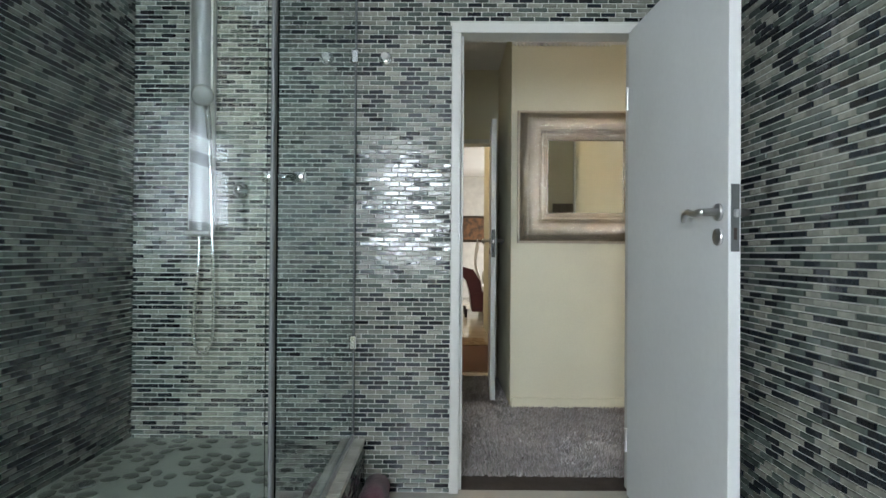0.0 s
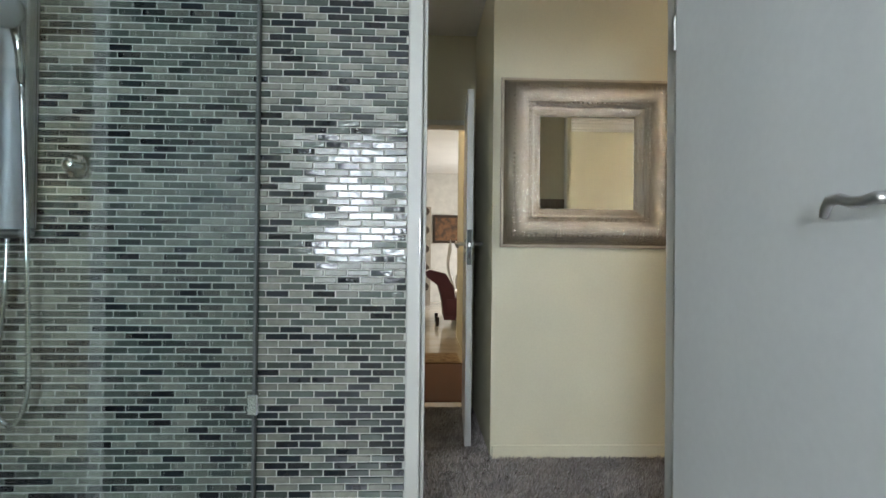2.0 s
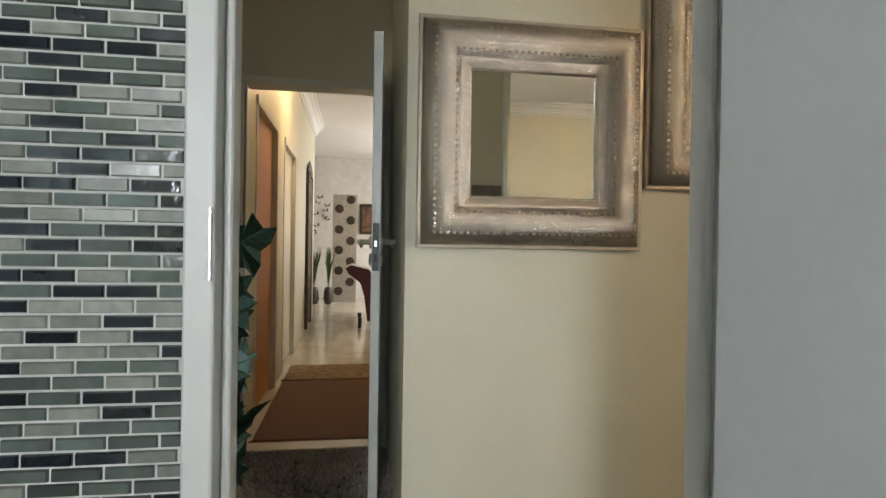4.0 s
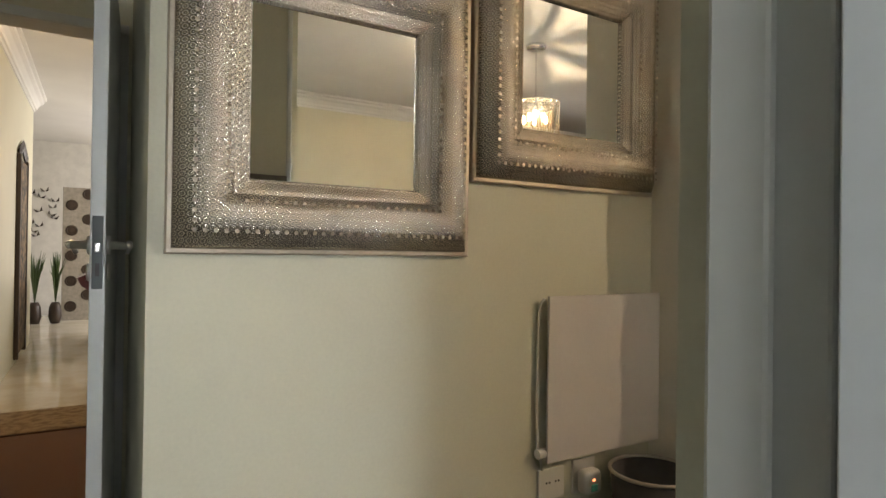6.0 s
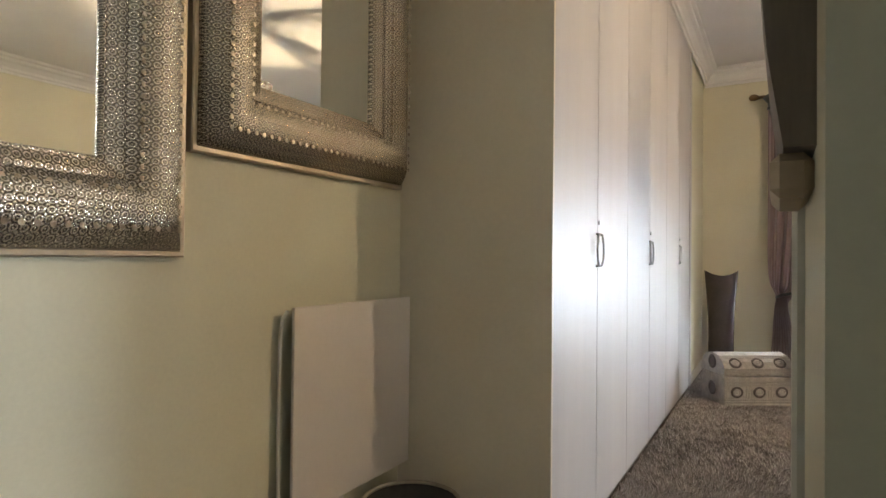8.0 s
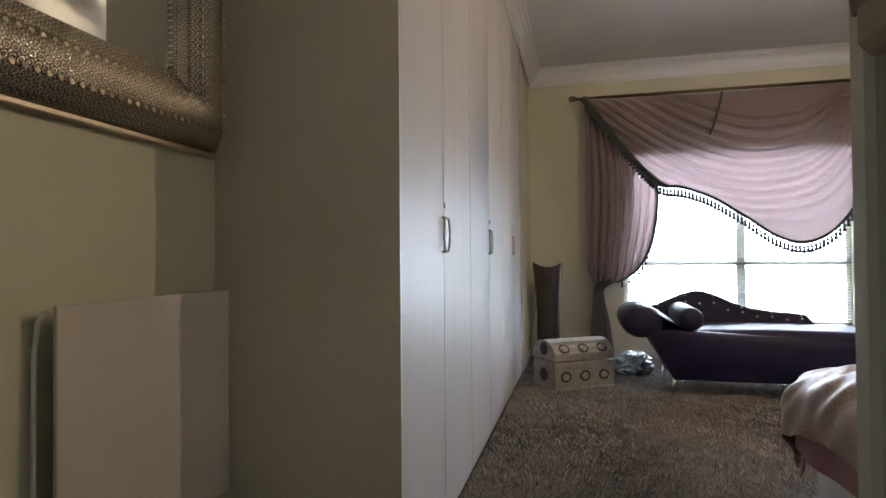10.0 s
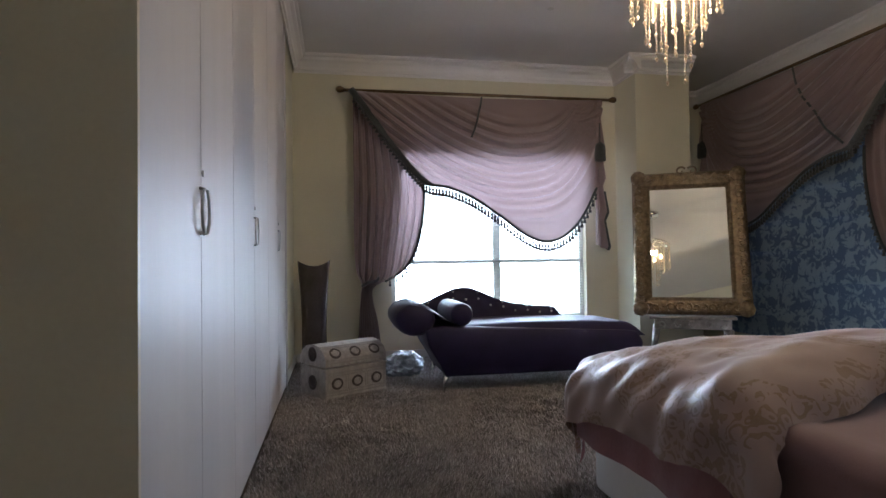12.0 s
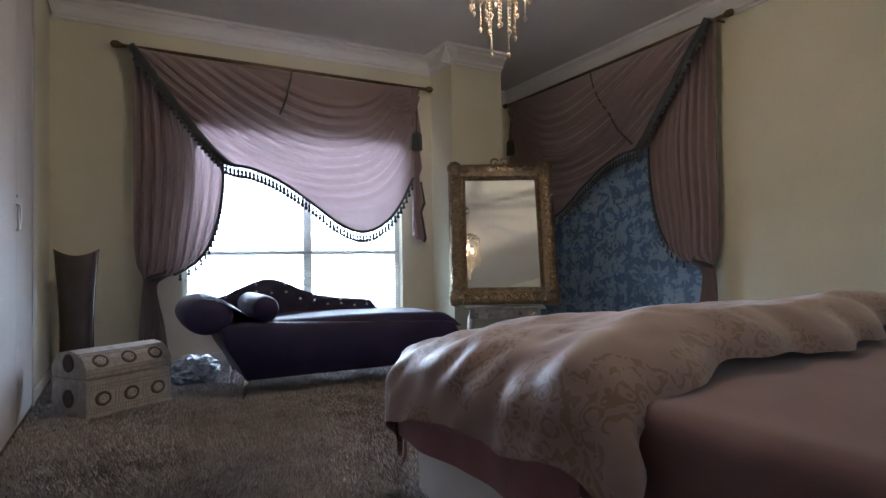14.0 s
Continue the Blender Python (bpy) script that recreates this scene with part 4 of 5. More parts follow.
MAUVE = cloth("mauve_satin", (0.285, 0.21, 0.21), 0.15)
TRIM = mat("dark_braid", (0.045, 0.05, 0.05), 0.85, var=0.4, scale=60, bump=0.6, bscale=200, sheen=0.3)
BRASS = mat("antique_brass", (0.16, 0.11, 0.06), 0.45, 0.8, var=0.3, scale=20)


def lerp_list(pts, x):
    """A smooth curve through (x, f) pairs."""
    n = len(pts)
    x = min(max(x, pts[0][0]), pts[-1][0])
    i = max(k for k in range(n - 1) if pts[k][0] <= x)

    def slope(k):
        a, b = pts[max(k - 1, 0)], pts[min(k + 1, n - 1)]
        return (b[1] - a[1]) / (b[0] - a[0])

    (a, fa), (b, fb) = pts[i], pts[i + 1]
    w = b - a
    t = (x - a) / w
    return fa * (2 * t ** 3 - 3 * t * t + 1) + slope(i) * w * (t ** 3 - 2 * t * t + t) + fb * (3 * t * t - 2 * t ** 3) + slope(i + 1) * w * (t ** 3 - t * t)


# lower hem of the swag: share of the rod's length, height under the rod
HEM = [(0.0, 0.02), (0.06, 0.24), (0.14, 0.55), (0.22, 0.82), (0.28, 0.95), (0.36, 0.99), (0.45, 1.09), (0.56, 1.29), (0.66, 1.49), (0.75, 1.565), (0.84, 1.46), (0.91, 1.22), (0.955, 0.98)]


def drapes(place, L, rod, name_label, cross, tail_low=0.05):
    """place(s, d, z): a point s along the rod, d out into the room, at height z."""
    c = thing("curtain", 0, 0, 0, name_label, "curtain", "mauve swagged curtains")

    def top(u):
        return u * 0.985 * L, rod - 0.012 - 0.03 * math.sin(math.pi * u)

    def swag(u, v):
        st, zt = top(u)
        sb = u * 0.955 * L
        zb = rod - lerp_list(HEM, u * 0.955)
        rgt = max(0.0, u - 0.72) / 0.28
        k = v ** (1 + 0.5 * rgt)
        s = st + (sb - st) * k
        z = zt + (zb - zt) * k
        q = s / L
        # folds hang in catenaries between the two ends of the rod
        rise = 1.15 * ((0.62 - q) / 0.62) ** 1.6 if q < 0.62 else 1.05 * ((q - 0.62) / 0.36) ** 3.2
        c = (rod - z) + rise
        ph = 2 * math.pi * c / (0.125 + 0.02 * math.sin(2.2 * c + 3 * u))
        fade = min(1.0, max(0.0, (c - 0.22) / 0.2)) * min(1.0, max(0.12, (1.5 - c) / 0.35))
        edge = min(1.0, 5 * v) * min(1.0, 6 * (1 - v) + 0.25) * min(1.0, (zt - zb) / 0.5)
        fold = math.sin(ph + 0.7 * math.sin(4.1 * u + 2 * c)) + 0.35 * math.sin(2.3 * ph + 5 * u)
        mid = math.sin(math.pi * min(1.0, 0.08 + u * 0.92)) ** 0.8
        crease = 0.010 * math.sin(60 * u + 9 * v) * rgt * v
        d = 0.06 + 0.036 * fade * edge * fold + crease + 0.12 * math.sin(math.pi * v ** 0.8) * mid + 0.02 * v + 0.08 * v * max(0.0, min(1.0, 3 - 10 * u))
        return Vector(place(s, d, z - 0.012 * fade * edge * fold))

    part("swag", sheet(bmesh.new(), swag, 110, 90), MAUVE, c, "mauve satin swag with draped folds", True)
    # gathered side curtain
    LEFT = [(0.0, 0.02), (0.35, 0.02), (0.6, 0.02), (0.68, 0.04), (0.72, 0.09), (0.76, 0.08), (1.0, 0.04)]
    RIGHT = [(0.0, 0.50), (0.2, 0.66), (0.345, 0.74), (0.5, 0.71), (0.6, 0.63), (0.66, 0.52), (0.70, 0.38), (0.73, 0.22), (0.77, 0.20), (0.86, 0.25), (1.0, 0.30)]

    def side(u, v):
        a, b = lerp_list(LEFT, v), lerp_list(RIGHT, v)
        belly = math.exp(-((v - 0.64) / 0.05) ** 2)
        s = a + (b - a) * u
        squeeze = min(1.0, (b - a) / 0.55)
        d = 0.045 + 0.028 * math.sin(2 * math.pi * 8 * u + 1.5 * math.sin(3 * v)) * (0.5 + 0.5 * squeeze) + 0.012 * math.sin(2 * math.pi * 17 * u + 4 * v) + 0.05 * belly * math.sin(math.pi * u)
        z = rod - 0.02 - v * (rod - tail_low) + 0.05 * belly * (0.5 - u) - 0.15 * belly * math.sin(math.pi * u) ** 0.8
        return Vector(place(s, d - 0.02, z))

    part("side_curtain", sheet(bmesh.new(), side, 96, 90), MAUVE, c, "mauve satin curtain gathered in a tieback", True)
    tz = rod - 0.02 - 0.715 * (rod - tail_low)
    part("tieback", tube(bmesh.new(), [place(0.10, 0.02, tz - 0.03), place(0.15, 0.09, tz), place(0.24, 0.10, tz + 0.02), place(0.28, 0.03, tz + 0.06)], 0.016, 10), TRIM, c, "dark braided tieback", True)
    # cascade at the far end
    def casc(u, v):
        zig = abs(((v * 4.2) % 1) - 0.5) * 2
        s = L * 0.962 + (u - 0.3) * (0.10 + 0.05 * zig) * (0.6 + 0.4 * v)
        return Vector(place(s, 0.05 + 0.035 * math.sin(u * 9) + 0.03 * zig, rod - 0.03 - v * 1.58 - 0.10 * u * zig))

    part("cascade", sheet(bmesh.new(), casc, 16, 50), MAUVE, c, smooth=True)
    # braid along hems
    hem = [swag(i / 90, 1.0) + Vector((0, 0, -0.008)) for i in range(91)]
    part("hem_braid", tube(bmesh.new(), hem, [0.034 if i < 25 else 0.034 - 0.0047 * (i - 25) if i < 29 else 0.015 for i in range(91)], 8), TRIM, c, "dark braid along the hem", True)
    edge = [side(1.0, 0.33 + 0.38 * i / 50) for i in range(51)]
    part("side_braid", tube(bmesh.new(), edge, 0.013, 8), TRIM, c, "dark braid along the side curtain", True)
    out = Vector(place(0, 0.045, 0)) - Vector(place(0, 0, 0))
    knots = [swag(0.5 - cross[0] * i / 5, i / 5 * cross[1]) + out * (0.4 + 0.6 * min(1, i)) for i in range(6)]
    mid = [sum((knots[min(5, max(0, int(i / 8) + k))] * w for k, w in ((0, 1 - i % 8 / 8), (1, i % 8 / 8))), Vector()) for i in range(41)]
    part("cross_braid", tube(bmesh.new(), mid, 0.011, 8), TRIM, c, "dark braid across the swag", True)
    ce = [casc(1.0, 0.62 + 0.38 * i / 40) for i in range(41)]
    part("cascade_braid", tube(bmesh.new(), ce, 0.022, 8), TRIM, c, smooth=True)
    # tassels
    tas = bmesh.new()
    lathe(tas, [(0.003, 0), (0.0035, -0.018), (0.010, -0.024), (0.011, -0.036), (0.006, -0.042), (0.013, -0.056), (0.014, -0.072), (0.002, -0.074)], 8)
    tme = mesh("tassel", tas, TRIM)
    for i in range(56):
        u = 0.275 + 0.72 * i / 55
        o = new("tassel", tme)
        o.parent = c
        o.matrix_local = Matrix.Translation(swag(u, 1.0) + Vector((0, 0, -0.018))) @ Matrix.Diagonal((1.35, 1.35, 1.35, 1))
    for i in range(26):
        o = new("tassel", tme)
        o.parent = c
        o.matrix_local = Matrix.Translation(swag(0.012 + 0.262 * i / 25, 1.0) + Vector((0, 0, -0.02))) @ Matrix.Diagonal((1.5, 1.5, 1.1, 1))
    for i in range(20):
        o = new("tassel", tme)
        o.parent = c
        o.matrix_local = Matrix.Translation(side(1.0, 0.36 + 0.34 * i / 19) + Vector((0, 0, -0.004)))
    big = bmesh.new()
    p = Vector(place(L * 0.968, 0.10, rod - 0.50))
    lathe(big, [(0.006, 0.22), (0.006, 0.02), (0.03, 0.0), (0.055, -0.02), (0.058, -0.05), (0.062, -0.19), (0.05, -0.2)], 14, Matrix.Translation(p))
    part("large_tassel", big, TRIM, c, "large hanging tassel", True)
    # rod
    r = thing("curtain_rod", 0, 0, 0, "antique brass curtain rod with carved finials", "curtain rod", "curtain rods")
    part("pole", tube(bmesh.new(), [place(-0.06, 0.03, rod), place(L + 0.06, 0.03, rod)], 0.016, 12), BRASS, r, smooth=True)
    for s, q in ((-0.06, -1), (L + 0.06, 1)):
        fin = [place(s, 0.03, rod), place(s + q * 0.02, 0.03, rod), place(s + q * 0.04, 0.03, rod + 0.004), place(s + q * 0.075, 0.03, rod + 0.002), place(s + q * 0.09, 0.03, rod)]
        part("finial", tube(bmesh.new(), fin, [0.018, 0.026, 0.034, 0.03, 0.008], 10), BRASS, r, smooth=True)
        a = 0.03 if q < 0 else L - 0.03
        part("bracket", tube(bmesh.new(), [place(a, 0.03, rod), place(a, -0.10, rod)], 0.010, 8), BRASS, r)
    return c


drapes(lambda s, d, z: (EX - 0.10 - d, 2.858 - s, z), 2.784, 2.79, "mauve satin swagged curtain with dark tassel fringe at the window", (0.05, 0.45))
drapes(lambda s, d, z: (4.80 + s, SY + 0.10 + d, z), 3.05, 2.955, "mauve satin swagged curtain with dark fringe over the blue blind", (0.2, 0.97))

# roman blind
def damask(name, a, b, scale, lo, hi, rough=0.8, sheen=0.2, bumpy=0.2):
    """Two tones in scrolling blotches."""
    m = bpy.data.materials.new(name)
    m.use_nodes = True
    t = m.node_tree
    L = t.links.new
    p = t.nodes["Principled BSDF"]
    tc = t.nodes.new("ShaderNodeTexCoord")
    n = nd(t, "ShaderNodeTexNoise", Scale=scale, Detail=3.0, Roughness=0.55, Distortion=1.6)
    v = nd(t, "ShaderNodeTexVoronoi", Scale=scale * 0.55, Randomness=0.35)
    f = nd(t, "ShaderNodeTexNoise", Scale=220.0, Detail=3.0)
    for q in (n, v, f):
        L(tc.outputs["Object"], q.inputs["Vector"])
    md = t.nodes.new("ShaderNodeMath")
    md.operation = "MULTIPLY_ADD"
    md.inputs[1].default_value = -0.35
    L(v.outputs[0], md.inputs[0]), L(n.outputs[0], md.inputs[2])
    r = t.nodes.new("ShaderNodeMapRange")
    r.inputs[1].default_value, r.inputs[2].default_value = lo, hi
    L(md.outputs[0], r.inputs[0])
    mx = t.nodes.new("ShaderNodeMix")
    mx.data_type = "RGBA"
    mx.inputs[6].default_value, mx.inputs[7].default_value = (*a, 1), (*b, 1)
    L(r.outputs[0], mx.inputs[0]), L(mx.outputs[2], p.inputs["Base Color"])
    p.inputs["Roughness"].default_value, p.inputs["Sheen Weight"].default_value = rough, sheen
    bp = nd(t, "ShaderNodeBump", Strength=bumpy, Distance=0.002)
    L(f.outputs[0], bp.inputs["Height"]), L(bp.outputs[0], p.inputs["Normal"])
    return m


def scroll_damask(name, ground, figure):
    """Satin with large woven rosettes of curling lines."""
    m = bpy.data.materials.new(name)
    m.use_nodes = True
    t = m.node_tree
    L = t.links.new
    p = t.nodes["Principled BSDF"]
    tc = t.nodes.new("ShaderNodeTexCoord")
    warp = nd(t, "ShaderNodeTexNoise", Scale=11.0, Detail=2.0)
    L(tc.outputs["Object"], warp.inputs["Vector"])
    off = t.nodes.new("ShaderNodeVectorMath")
    off.operation = "MULTIPLY_ADD"
    off.inputs[1].default_value = (0.09, 0.09, 0.09)
    L(warp.outputs["Color"], off.inputs[0]), L(tc.outputs["Object"], off.inputs[2])
    big = nd(t, "ShaderNodeTexVoronoi", Scale=3.6, Randomness=0.55)
    small = nd(t, "ShaderNodeTexVoronoi", Scale=21.0, Randomness=0.8)
    grain = nd(t, "ShaderNodeTexNoise", Scale=260.0, Detail=2.0)
    worn = nd(t, "ShaderNodeTexNoise", Scale=4.0, Detail=4.0)
    for q in (big, small):
        L(off.outputs[0], q.inputs["Vector"])
    L(tc.outputs["Object"], grain.inputs["Vector"]), L(tc.outputs["Object"], worn.inputs["Vector"])

    def op(kind, a, b):
        n = t.nodes.new("ShaderNodeMath")
        n.operation = kind
        for k, x in enumerate((a, b)):
            if isinstance(x, float):
                n.inputs[k].default_value = x
            else:
                L(x, n.inputs[k])
        return n.outputs[0]

    rings = op("SINE", op("MULTIPLY", big.outputs[0], 62.0), 0.0)
    curls = op("SINE", op("MULTIPLY", small.outputs[0], 17.0), 0.0)
    lines = op("GREATER_THAN", op("ADD", op("MULTIPLY", rings, 0.7), curls), 0.35)
    inside = op("LESS_THAN", op("ADD", big.outputs[0], op("MULTIPLY", worn.outputs[0], 0.4)), 0.76)
    mask = op("MULTIPLY", op("MULTIPLY", lines, inside), op("ADD", op("MULTIPLY", grain.outputs[0], 0.9), 0.25))
    mx = t.nodes.new("ShaderNodeMix")
    mx.data_type = "RGBA"
    mx.inputs[6].default_value, mx.inputs[7].default_value = (*ground, 1), (*figure, 1)
    L(mask, mx.inputs[0])
    sc = t.nodes.new("ShaderNodeVectorMath")
    sc.operation = "SCALE"
    L(mx.outputs[2], sc.inputs[0]), L(op("ADD", op("MULTIPLY", worn.outputs[0], 0.5), 0.75), sc.inputs["Scale"])
    L(sc.outputs[0], p.inputs["Base Color"])
    p.inputs["Roughness"].default_value, p.inputs["Sheen Weight"].default_value = 0.5, 0.25
    bp = nd(t, "ShaderNodeBump", Strength=0.08, Distance=0.001)
    L(grain.outputs[0], bp.inputs["Height"]), L(bp.outputs[0], p.inputs["Normal"])
    return m


BLUE = damask("blue_patterned_blind", (0.10, 0.165, 0.27), (0.27, 0.37, 0.46), 10.0, 0.30, 0.37)
rb = thing("roman_blind", 0, 0, 0, "blue roman blind with pale flock-of-leaves pattern", "blind")
n_f = 8
for k in range(n_f):
    za = 0.15 + k * (2.5 / n_f)
    zb = za + 2.5 / n_f

    def fold(u, v, za=za, zb=zb):
        return Vector((5.0 + 2.8 * u, SY + 0.03 + 0.022 * (1 - v) ** 2 + 0.004 * math.sin(9 * u + za * 7), za + (zb - za) * v - 0.012 * (v < 0.02)))

    part("fold", sheet(bmesh.new(), fold, 24, 6), BLUE, rb, smooth=True)
wn2 = thing("window_south", 0, SY, 0, "white framed window behind the blue blind", "window", kind="structure")
for a in ((5.1, -0.12, 0.5, 5.15, -0.06, 2.6), (7.65, -0.12, 0.5, 7.7, -0.06, 2.6), (5.15, -0.12, 0.5, 7.65, -0.06, 0.55), (5.15, -0.12, 2.55, 7.65, -0.06, 2.6)):
    part("window_frame", B(*a), WHITE, wn2)

# chaise longue
INK = mat("midnight_purple_velvet", (0.016, 0.011, 0.045), 0.5, var=0.3, scale=5, bump=0.25, bscale=90, sheen=0.06, spec=0.3)
ch = thing("chaise_longue", 0, 0, 0, "midnight purple velvet chaise longue with crystal buttons and chrome legs", "chaise longue")
CX0, CX1 = 5.63, 6.33


def cush(x0, x1, y0, y1, z0, z1, r):
    return B(x0, y0, z0, x1, y1, z1, r, 4)


bodyp = [(2.20, 0.13), (2.24, 0.22), (2.33, 0.36), (2.36, 0.50), (2.2, 0.52), (0.72, 0.44), (0.60, 0.43), (0.55, 0.34), (0.57, 0.2), (0.72, 0.13)]
bb = bmesh.new()
ra, rb2 = [bb.verts.new((CX0, a, b)) for a, b in bodyp], [bb.verts.new((CX1, a, b)) for a, b in bodyp]
for i in range(len(bodyp)):
    bb.faces.new((ra[i], ra[(i + 1) % len(bodyp)], rb2[(i + 1) % len(bodyp)], rb2[i]))
bb.faces.new(ra), bb.faces.new(rb2[::-1])
bmesh.ops.bevel(bb, geom=list(bb.edges), offset=0.025, segments=2, profile=0.5, affect="EDGES")
part("base", bb, INK, ch, smooth=True)


def seat(u, v):
    y = 0.53 + 1.55 * u
    x = CX0 + 0.014 + (CX1 - CX0 - 0.028) * v
    e = min(1, min(v, 1 - v) * 9) ** 0.5
    e2 = min(1, u * 12) ** 0.5
    return Vector((x, y, 0.41 + 0.105 * e * e2 + 0.02 * math.sin(u * 3) - 0.02 * (1 - u)))


part("seat_cushion", sheet(bmesh.new(), seat, 40, 22), INK, ch, smooth=True)
part("head_scroll", lathe(bmesh.new(), [(0.04, -0.36), (0.10, -0.35), (0.125, -0.31), (0.13, 0), (0.125, 0.31), (0.10, 0.35), (0.04, 0.36)], 24, pose((CX0 + CX1) / 2, 2.43, 0.575, 0, 90, 0) @ Matrix.Diagonal((1, 1.25, 1, 1))), INK, ch, smooth=True)
part("head_rest", sheet(bmesh.new(), lambda u, v: Vector((CX0 + (CX1 - CX0) * v, 2.46 - 0.36 * u, 0.69 - 0.20 * u ** 1.6 + 0.02 * math.sin(math.pi * v))), 12, 10), INK, ch, smooth=True)
bolster = lathe(bmesh.new(), [(0.02, -0.33), (0.075, -0.325), (0.09, -0.29), (0.092, 0), (0.09, 0.29), (0.075, 0.325), (0.02, 0.33)], 20, pose((CX0 + CX1) / 2 - 0.04, 2.07, 0.605, 0, 90, 0))
part("bolster", bolster, INK, ch, "small round bolster cushion", True)


def back(u, v, side=1):
    y = 2.38 - 1.42 * u
    top = 0.615 + 0.17 * math.exp(-((u - 0.33) / 0.22) ** 2) - 0.10 * max(0, u - 0.7)
    if u > 0.93:
        top -= 1.6 * (u - 0.93)
    z = 0.42 + (top - 0.42) * (1 - abs(2 * v - 1) ** 2.6)
    x = CX1 - 0.09 + 0.16 * v
    tuft = 0.010 * math.sin(u * 46) * math.sin(v * 26)
    return Vector((x + tuft, y, z))


part("backrest", sheet(bmesh.new(), back, 60, 18), INK, ch, "buttoned low velvet backrest", True)
CRY = mat("crystal_button", (0.75, 0.78, 0.85), 0.08, 0.6, var=0.0, bump=0)
bt = mesh("button", lathe(bmesh.new(), [(0.011, 0), (0.010, 0.006), (0.004, 0.010)], 8), CRY)
for i in range(11):
    for v in (0.22, 0.34):
        if v > 0.3 and i % 2:
            continue
        o = new("button", bt)
        o.parent = ch
        o.matrix_local = Matrix.Translation(back(0.10 + 0.08 * i, v - 0.03 * (i % 2))) @ pose(-0.012, 0, 0.0, 0, -90, 0)
for x, y in ((CX0 + 0.06, 2.18), (CX1 - 0.06, 2.18), (CX0 + 0.06, 0.72), (CX1 - 0.06, 0.72)):
    s = 1 if y > 1 else -1
    part("leg", tube(bmesh.new(), [(x, y, 0.15), (x - 0.004, y + s * 0.02, 0.09), (x - 0.01, y + s * 0.035, 0.0)], [0.030, 0.020, 0.011], 8), CHROME, ch, "curved chrome leg", True)

# chest with carved round motifs
CHESTM = mat("whitewashed_metal", (0.42, 0.39, 0.36), 0.6, 0.1, var=0.3, scale=24, bump=0.9, bscale=90, bdist=0.006)
CHESTD = mat("dark_inlay", (0.075, 0.06, 0.055), 0.6, var=0.3)
cs = thing("storage_chest", 5.61, 3.105, 0, "whitewashed domed chest with dark round inlays", "chest", rz=-57)
part("body", B(0, 0, 0, 0.56, 0.36, 0.235, 0.008, 2), CHESTM, cs)
lid = part("lid", extrude_profile(bmesh.new(), [(0.0, 0.245), (0.0, 0.30), (0.03, 0.35), (0.09, 0.39), (0.18, 0.405), (0.27, 0.39), (0.33, 0.35), (0.36, 0.30), (0.36, 0.245)], (0, 0, 0), (0.56, 0, 0), (0, 1, 0)), CHESTM, cs)
for z in (0.012, 0.222, 0.25, 0.292):
    part("band", B(-0.004, -0.005, z, 0.564, 0.0, z + 0.012, 0.002), CHESTM, cs)
for k in range(3):
    for zz, par, rot, yy in ((0.118, cs, 90, -0.001), (0.338, lid, 52, 0.028)):
        mt = pose(0.10 + 0.18 * k, yy, zz, rot, 0, 0) @ Matrix.Diagonal((1.25, 1.1, 1, 1))
        part("motif", lathe(bmesh.new(), [(0.040, 0), (0.040, 0.005), (0.031, 0.008), (0.028, 0.004)], 18, mt), CHESTD, par)
        part("boss", lathe(bmesh.new(), [(0.025, 0), (0.025, 0.009), (0.017, 0.012), (0.012, 0.006), (0.003, 0.012)], 14, mt), CHESTM, par)
bead_me = mesh("bead", lathe(bmesh.new(), [(0.0065, 0), (0.0055, 0.004), (0.002, 0.0055)], 7), CHESTM)
for zz, tilt, yy in ((0.042, 90, 0), (0.062, 90, 0), (0.178, 90, 0), (0.2, 90, 0), (0.272, 90, 0), (0.374, 40, 0.062), (0.385, 30, 0.082)):
    for k in range(31):
        o = new("bead", bead_me)
        o.parent = cs
        o.matrix_local = pose(0.012 + 0.0179 * k, yy, zz, tilt, 0, 0)
for k in range(4):
    for zz in range(6):
        for dx in (-0.010, 0.010):
            if 0.01 < 0.01 + 0.18 * k + dx < 0.55:
                o = new("bead", bead_me)
                o.parent = cs
                o.matrix_local = pose(0.01 + 0.18 * k + dx, 0, 0.078 + 0.0165 * zz, 90, 0, 0)
for zz in (0.118, 0.33):
    part("motif", lathe(bmesh.new(), [(0.055, 0), (0.055, 0.006), (0.04, 0.009), (0.03, 0.004)], 18, pose(0, 0.18, zz, 0, -90, 0)), CHESTD, cs)

# vase
VASE = mat("bronze_lacquer", (0.065, 0.050, 0.045), 0.22, 0.3, var=0.3, scale=5, bump=0.05, coat=0.4)
vz = thing("floor_vase", 6.88, 3.23, 0, "tall dark bronze floor vase with a scooped rim", "vase")


def vasef(u, v):
    a = 2 * math.pi * u
    w = 0.122 + 0.03 * v - 0.02 * math.sin(math.pi * v)
    return Vector((0.55 * w * math.cos(a), w * math.sin(a), v * (1.045 - 0.055 * math.cos(a) ** 2 * 1.0)))


part("body", sheet(bmesh.new(), vasef, 40, 24, True), VASE, vz, smooth=True)
part("foot", lathe(bmesh.new(), [(0.10, 0), (0.10, 0.012)], 20, Matrix.Diagonal((0.6, 1, 1, 1))), VASE, vz)

